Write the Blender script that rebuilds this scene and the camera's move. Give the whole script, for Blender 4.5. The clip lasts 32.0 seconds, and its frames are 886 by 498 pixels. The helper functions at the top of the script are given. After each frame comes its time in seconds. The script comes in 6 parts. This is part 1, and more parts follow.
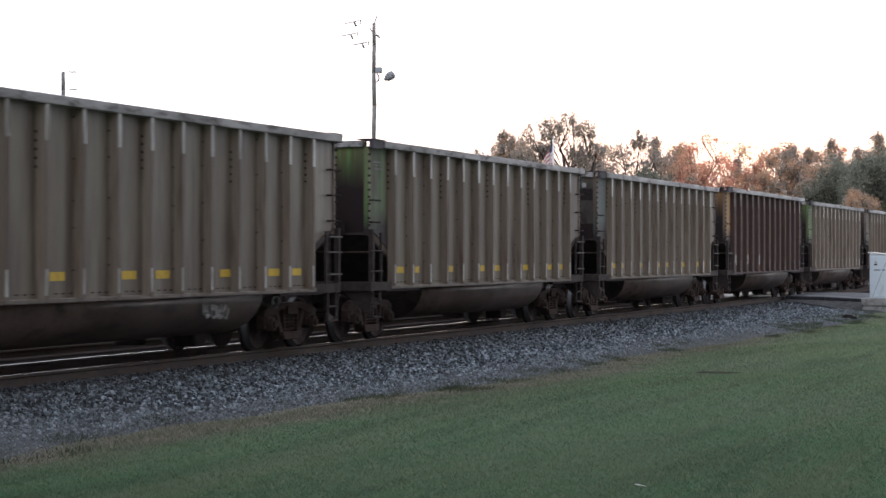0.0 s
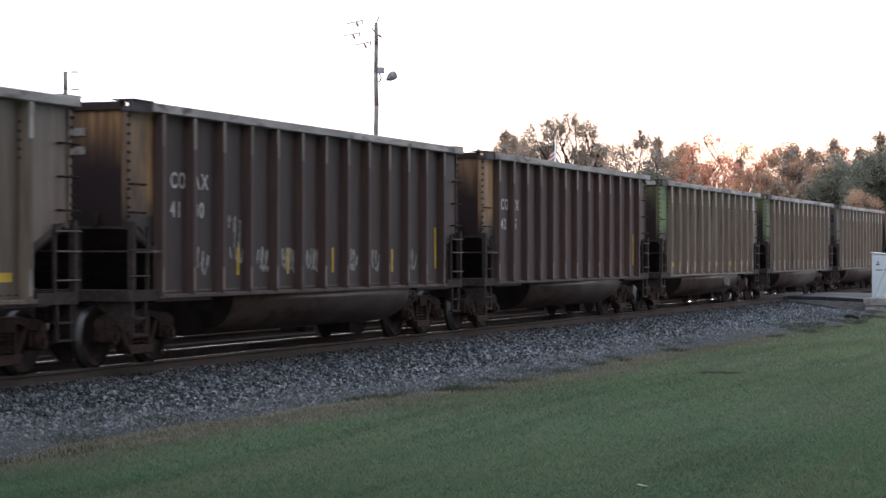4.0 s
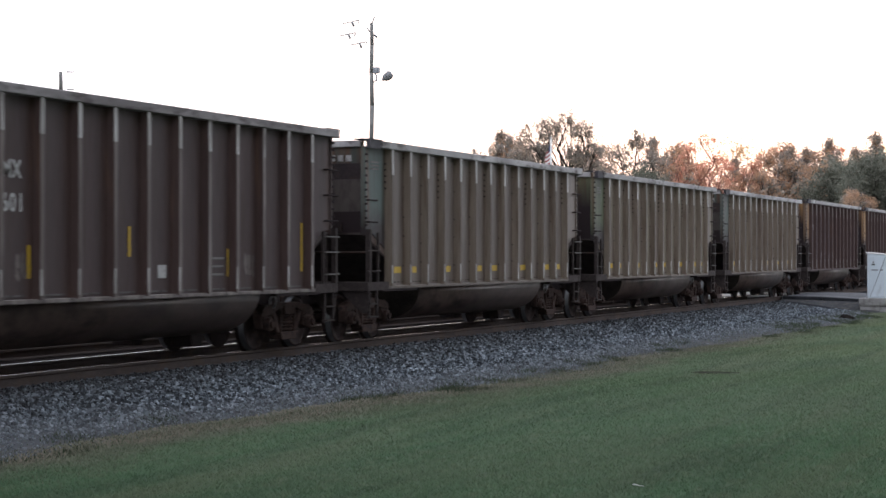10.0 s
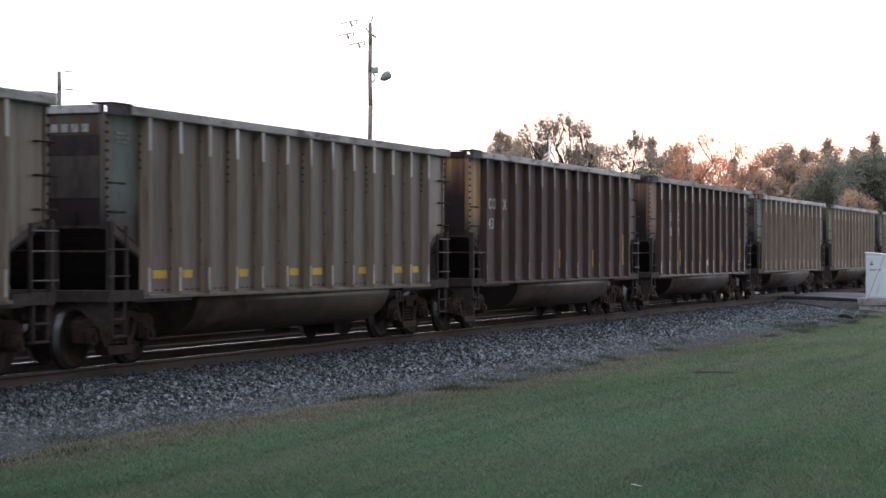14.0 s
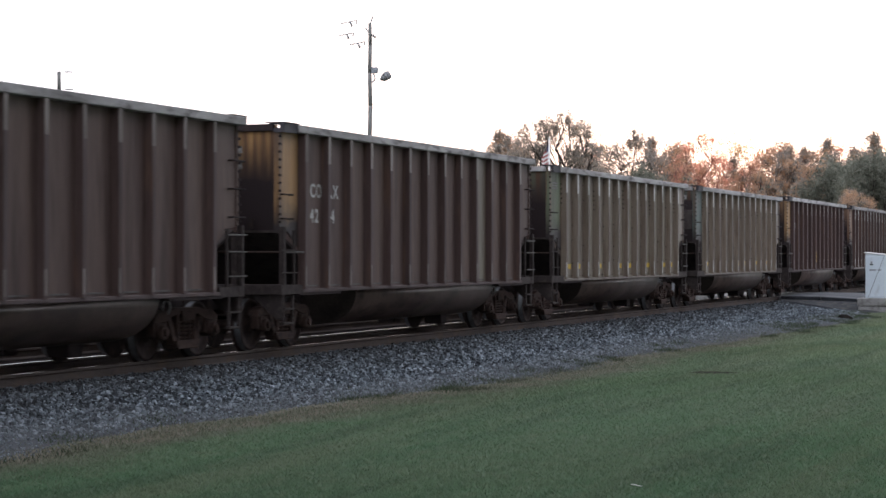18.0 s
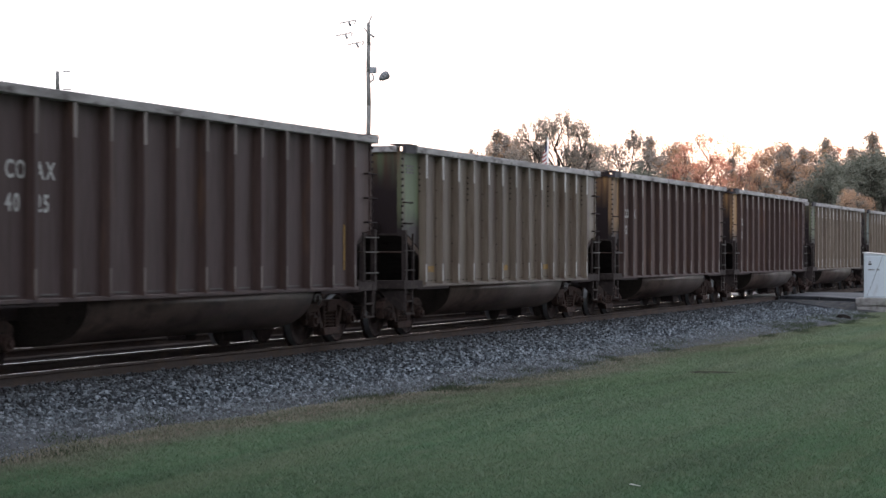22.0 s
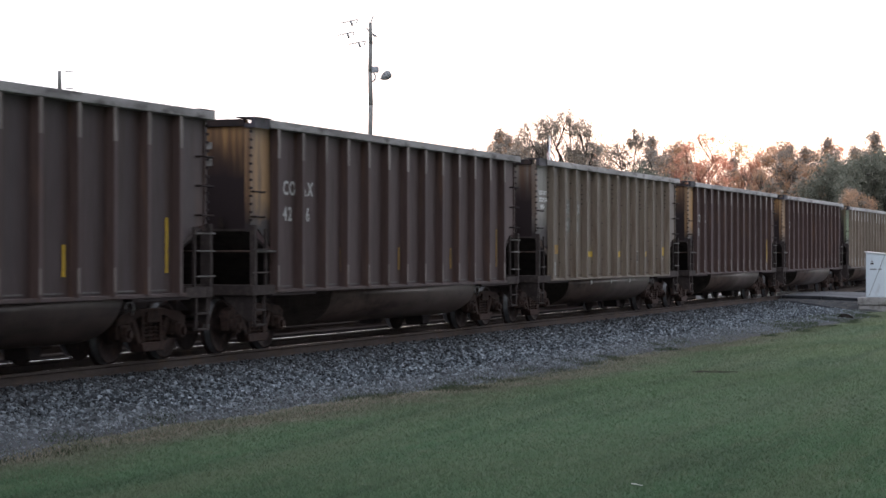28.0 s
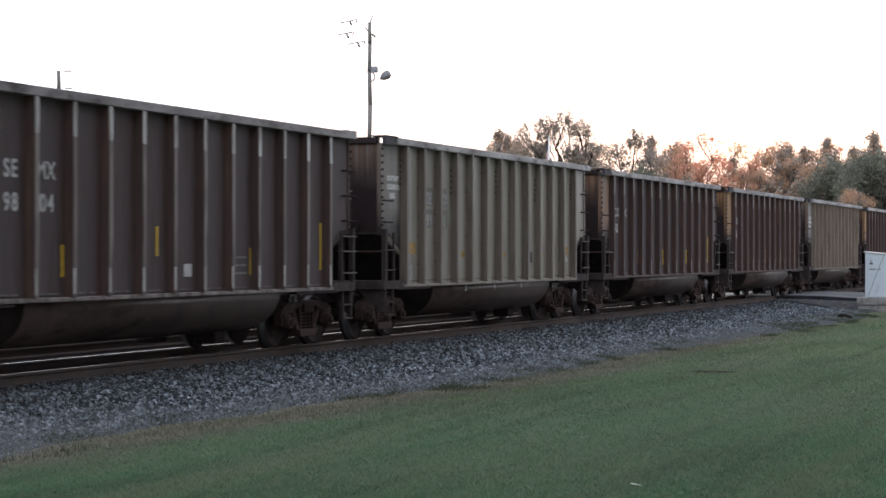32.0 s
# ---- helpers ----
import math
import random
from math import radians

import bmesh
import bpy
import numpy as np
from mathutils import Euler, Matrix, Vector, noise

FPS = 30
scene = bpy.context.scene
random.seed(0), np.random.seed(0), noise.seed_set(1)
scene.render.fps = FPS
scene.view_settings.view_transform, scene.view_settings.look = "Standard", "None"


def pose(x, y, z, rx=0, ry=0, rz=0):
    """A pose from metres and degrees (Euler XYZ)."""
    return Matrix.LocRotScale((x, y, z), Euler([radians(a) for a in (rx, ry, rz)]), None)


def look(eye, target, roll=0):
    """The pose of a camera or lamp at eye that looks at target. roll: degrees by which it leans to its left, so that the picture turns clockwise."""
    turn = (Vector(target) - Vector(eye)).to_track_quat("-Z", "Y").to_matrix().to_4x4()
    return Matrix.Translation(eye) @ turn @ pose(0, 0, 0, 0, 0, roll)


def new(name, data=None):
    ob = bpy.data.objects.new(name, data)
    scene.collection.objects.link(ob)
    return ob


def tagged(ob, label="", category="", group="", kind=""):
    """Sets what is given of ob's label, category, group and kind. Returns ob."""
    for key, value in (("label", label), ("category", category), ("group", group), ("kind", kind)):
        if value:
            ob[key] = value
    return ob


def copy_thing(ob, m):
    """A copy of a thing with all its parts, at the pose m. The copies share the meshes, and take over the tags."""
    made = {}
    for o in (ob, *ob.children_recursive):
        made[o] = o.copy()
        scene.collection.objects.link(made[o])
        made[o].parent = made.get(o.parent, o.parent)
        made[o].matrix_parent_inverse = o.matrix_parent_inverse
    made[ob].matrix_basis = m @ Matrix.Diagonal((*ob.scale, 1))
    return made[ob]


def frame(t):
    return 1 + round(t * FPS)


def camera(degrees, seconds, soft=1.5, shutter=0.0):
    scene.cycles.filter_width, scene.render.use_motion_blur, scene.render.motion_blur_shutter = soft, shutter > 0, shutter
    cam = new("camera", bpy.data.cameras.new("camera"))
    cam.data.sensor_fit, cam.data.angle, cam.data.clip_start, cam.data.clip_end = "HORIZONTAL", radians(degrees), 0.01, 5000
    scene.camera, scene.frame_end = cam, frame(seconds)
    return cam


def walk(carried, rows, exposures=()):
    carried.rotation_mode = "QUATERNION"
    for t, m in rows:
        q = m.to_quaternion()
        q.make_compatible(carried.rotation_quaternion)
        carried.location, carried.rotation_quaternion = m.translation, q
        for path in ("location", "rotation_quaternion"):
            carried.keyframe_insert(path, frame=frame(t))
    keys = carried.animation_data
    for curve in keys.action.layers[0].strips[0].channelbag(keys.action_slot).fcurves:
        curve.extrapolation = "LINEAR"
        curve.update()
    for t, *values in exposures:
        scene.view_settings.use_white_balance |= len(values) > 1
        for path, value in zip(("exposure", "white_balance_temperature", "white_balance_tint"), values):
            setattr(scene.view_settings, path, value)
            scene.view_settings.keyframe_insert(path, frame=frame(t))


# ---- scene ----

# ---- camera and its path ----
# The railway runs along x at y = 0, with z = 0 on the rail heads; the camera stands south of it and looks along the train.
LENS = 24.15
FOCAL = 784 / math.tan(radians(LENS / 2))
EYE = (0.0, -16.18, 1.677)
TURN, TILT = 70.3, 0.155


def aim(side, up):
    """The camera on its tripod, swayed a little sideways and upwards."""
    yaw = radians(TURN) - math.atan(side / FOCAL)
    lift = radians(TILT) + math.atan(up / FOCAL)
    way = Vector((math.sin(yaw) * math.cos(lift), math.cos(yaw) * math.cos(lift), math.sin(lift)))
    return look(EYE, Vector(EYE) + way * 50)


EXPOSURE = 0.0
cam = camera(LENS, 32.0, soft=1.5, shutter=0.3)
walk(cam, [
    (0, aim(6.2, 0.1)), (0.5, aim(6.9, 0.1)), (1, aim(8.4, 0.1)), (1.5, aim(10.2, 0.1)), (2, aim(10.8, 0.1)), (3, aim(10.8, 0.1)),
    (3.5, aim(10.6, 0.1)), (5.5, aim(6.2, 0)), (6, aim(5.3, 0)), (7, aim(5.8, 0.1)), (8, aim(4.4, 0.1)), (9, aim(3.1, 0.2)),
    (10, aim(2.1, 0.1)), (11, aim(2.9, 0.1)), (12, aim(2.4, 0.1)), (13, aim(0.2, 0)), (14, aim(-0.6, -0.1)), (14.5, aim(-1, -0.1)),
    (16.5, aim(-1, 0.1)), (18, aim(-0.9, 0.1)), (19, aim(-0.5, -0.2)), (20, aim(-0.2, -0.3)), (21, aim(-1.2, -0.1)), (22, aim(-3.5, -0.3)),
    (23, aim(-5.4, -0.3)), (23.5, aim(-7.4, -0.2)), (24, aim(-9.4, -0.2)), (24.5, aim(-10.2, -0.4)), (25, aim(-9.7, -0.4)), (25.5, aim(-7.3, -0.4)),
    (27.5, aim(0.1, -0.9)), (28, aim(-0.1, -1.2)), (29, aim(-0.2, -1.1)), (30, aim(-0.2, -1.1)), (31, aim(-0.3, -1.2)), (32, aim(-1.4, -1.3)),
], exposures=[(0, EXPOSURE, 6500, 10), (32, EXPOSURE, 6500, 10)])

# ---- sky and sun: after sundown behind the woods, a bright even sky ----
SUN_AZ, SUN_EL = 78.6, 3.0          # degrees from +y towards +x, and above the horizon
world = bpy.data.worlds.new("dusk_sky")
scene.world = world
world.use_nodes = True
wn, wl = world.node_tree.nodes, world.node_tree.links
sky = wn.new("ShaderNodeTexSky")
sky.sky_type, sky.sun_disc = "NISHITA", False
sky.sun_elevation, sky.sun_rotation = radians(SUN_EL), radians(SUN_AZ)
sky.air_density, sky.dust_density, sky.ozone_density = 1.0, 2.5, 1.0
veil = wn.new("ShaderNodeMix")          # thin even cloud over the whole sky
veil.data_type = "RGBA"
veil.inputs["Factor"].default_value = 0.72
veil.inputs["B"].default_value = (15.9, 16.8, 19.3, 1)
bg = wn["Background"]
bg.inputs["Strength"].default_value = 0.12
wl.new(sky.outputs["Color"], veil.inputs["A"])
wl.new(veil.outputs["Result"], bg.inputs["Color"])
sun_data = bpy.data.lights.new("sun", "SUN")
sun_data.energy, sun_data.angle, sun_data.color = 5.0, radians(4), (1.0, 0.72, 0.52)
sun = new("sun", sun_data)
low = radians(SUN_EL)
sun.matrix_world = look((0, 0, 60), (-math.sin(radians(SUN_AZ)) * 60, -math.cos(radians(SUN_AZ)) * 60, 60 - 60 * math.tan(low)))


# ---- materials ----
def material(name, a, b, c=None, rough=0.7, metal=0.0, scale=(1, 1, 1), size=2.0, fine=30.0, bump=0.2, spread=0.12, dirt=None, dirt_at=(0.5, 0.7), own=False, sheen=None, bay=0.0, rust=(0.1, 0.05, 0.03), reach=0.34, streaks=0.0):
    """A surface that wavers between colours a and b at two scales, with c in scattered stains, fine relief and uneven gloss.
    bay: the spacing of ribs, beside which rust has run down; streaks: how strongly dirty water has marked it."""
    m = bpy.data.materials.new(name)
    m.use_nodes = True
    n, l = m.node_tree.nodes, m.node_tree.links
    bs = n["Principled BSDF"]
    co = n.new("ShaderNodeTexCoord")
    mp = n.new("ShaderNodeMapping")
    mp.inputs["Scale"].default_value = scale
    l.new(co.outputs["Object"], mp.inputs["Vector"])
    info = n.new("ShaderNodeObjectInfo")
    add = n.new("ShaderNodeVectorMath")
    add.operation = "ADD"
    rnd = n.new("ShaderNodeMath")
    rnd.operation = "MULTIPLY"
    rnd.inputs[1].default_value = 37.0
    l.new(info.outputs["Random"], rnd.inputs[0])
    l.new(mp.outputs["Vector"], add.inputs[0])
    l.new(rnd.outputs[0], add.inputs[1])

    def noise_node(sc, detail=4.0):
        t = n.new("ShaderNodeTexNoise")
        t.inputs["Scale"].default_value, t.inputs["Detail"].default_value = sc, detail
        l.new(add.outputs[0], t.inputs["Vector"])
        return t

    def mix(fac, x, y, kind="MIX"):
        mx = n.new("ShaderNodeMix")
        mx.data_type, mx.blend_type = "RGBA", kind
        for sock, val in ((mx.inputs["Factor"], fac), (mx.inputs["A"], x), (mx.inputs["B"], y)):
            if isinstance(val, (tuple, float, int)):
                sock.default_value = (*val, 1) if isinstance(val, tuple) else val
            else:
                l.new(val, sock)
        return mx.outputs["Result"]

    def ramp(src, lo, hi):
        r = n.new("ShaderNodeMapRange")
        r.inputs["From Min"].default_value, r.inputs["From Max"].default_value = lo, hi
        l.new(src, r.inputs["Value"])
        return r.outputs["Result"]

    big, small = noise_node(size), noise_node(fine, 3.0)
    first = info.outputs["Color"] if own else a
    col = mix(ramp(big.outputs["Fac"], *((0.42, 0.82) if own else (0.32, 0.68))), first, b)
    if c:
        stain = noise_node(size * 2.7, 6.0)
        col = mix(ramp(stain.outputs["Fac"], dirt_at[0], dirt_at[1]), col, c)
    if bay or streaks:
        runs = n.new("ShaderNodeMapping")
        runs.inputs["Scale"].default_value = (9.0, 9.0, 0.5)
        l.new(co.outputs["Object"], runs.inputs["Vector"])
        shift = n.new("ShaderNodeVectorMath")
        shift.operation = "ADD"
        l.new(runs.outputs["Vector"], shift.inputs[0])
        l.new(rnd.outputs[0], shift.inputs[1])
        line = n.new("ShaderNodeTexNoise")
        line.inputs["Scale"].default_value, line.inputs["Detail"].default_value = 1.0, 4
        l.new(shift.outputs[0], line.inputs["Vector"])
        run = ramp(line.outputs["Fac"], 0.42, 0.72)
    if streaks:
        soft_run = n.new("ShaderNodeMath")
        soft_run.operation = "MULTIPLY"
        soft_run.inputs[1].default_value = streaks
        l.new(run, soft_run.inputs[0])
        col = mix(soft_run.outputs[0], col, c or b)
    if bay:
        sep = n.new("ShaderNodeSeparateXYZ")
        l.new(co.outputs["Object"], sep.inputs[0])
        place = n.new("ShaderNodeMath")
        place.operation = "ADD"
        place.inputs[1].default_value = 0.045
        l.new(sep.outputs["X"], place.inputs[0])
        near = n.new("ShaderNodeMath")
        near.operation = "PINGPONG"
        near.inputs[1].default_value = bay / 2
        l.new(place.outputs[0], near.inputs[0])
        side = ramp(near.outputs[0], reach, 0.3 * reach)
        both = n.new("ShaderNodeMath")
        both.operation = "MULTIPLY"
        l.new(side, both.inputs[0])
        l.new(ramp(line.outputs["Fac"], 0.36, 0.62), both.inputs[1])
        col = mix(both.outputs[0], col, rust)
    grain = n.new("ShaderNodeMapRange")
    grain.inputs["To Min"].default_value, grain.inputs["To Max"].default_value = 1 - spread * 2, 1 + spread * 2
    l.new(small.outputs["Fac"], grain.inputs["Value"])
    one = n.new("ShaderNodeMapRange")
    one.inputs["To Min"].default_value, one.inputs["To Max"].default_value = 1 - spread, 1 + spread
    l.new(info.outputs["Random"], one.inputs["Value"])
    col = mix(1.0, col, grain.outputs["Result"], "MULTIPLY")
    col = mix(1.0, col, one.outputs["Result"], "MULTIPLY")
    l.new(col, bs.inputs["Base Color"])
    bs.inputs["Metallic"].default_value = metal
    bs.inputs["Specular IOR Level"].default_value = 0.22 if rough < 0.44 else 0.2 if rough < 0.7 else 0.08 if rough < 0.9 else 0.0
    if sheen is not None:
        bs.inputs["Specular IOR Level"].default_value = sheen
    gl = n.new("ShaderNodeMapRange")
    gl.inputs["To Min"].default_value, gl.inputs["To Max"].default_value = max(0.04, rough - 0.15), min(1, rough + 0.15)
    l.new(big.outputs["Fac"], gl.inputs["Value"])
    l.new(gl.outputs["Result"], bs.inputs["Roughness"])
    if bump:
        bp = n.new("ShaderNodeBump")
        bp.inputs["Strength"].default_value, bp.inputs["Distance"].default_value = bump, 0.02
        l.new(small.outputs["Fac"], bp.inputs["Height"])
        l.new(bp.outputs["Normal"], bs.inputs["Normal"])
    return m


def leafy(name, a, b, through_light=0.35):
    """Leaves that differ from clump to clump and let some light through."""
    m = bpy.data.materials.new(name)
    m.use_nodes = True
    n, l = m.node_tree.nodes, m.node_tree.links
    bs, out = n["Principled BSDF"], n["Material Output"]
    geo = n.new("ShaderNodeNewGeometry")
    mx = n.new("ShaderNodeMix")
    mx.data_type = "RGBA"
    mx.inputs["A"].default_value, mx.inputs["B"].default_value = (*a, 1), (*b, 1)
    l.new(geo.outputs["Random Per Island"], mx.inputs["Factor"])
    l.new(mx.outputs["Result"], bs.inputs["Base Color"])
    bs.inputs["Roughness"].default_value = 0.8
    tr = n.new("ShaderNodeBsdfTranslucent")
    l.new(mx.outputs["Result"], tr.inputs["Color"])
    sh = n.new("ShaderNodeMixShader")
    sh.inputs[0].default_value = through_light
    l.new(bs.outputs[0], sh.inputs[1])
    l.new(tr.outputs[0], sh.inputs[2])
    l.new(sh.outputs[0], out.inputs["Surface"])
    return m


STREAK = (1.0, 1.0, 0.12)
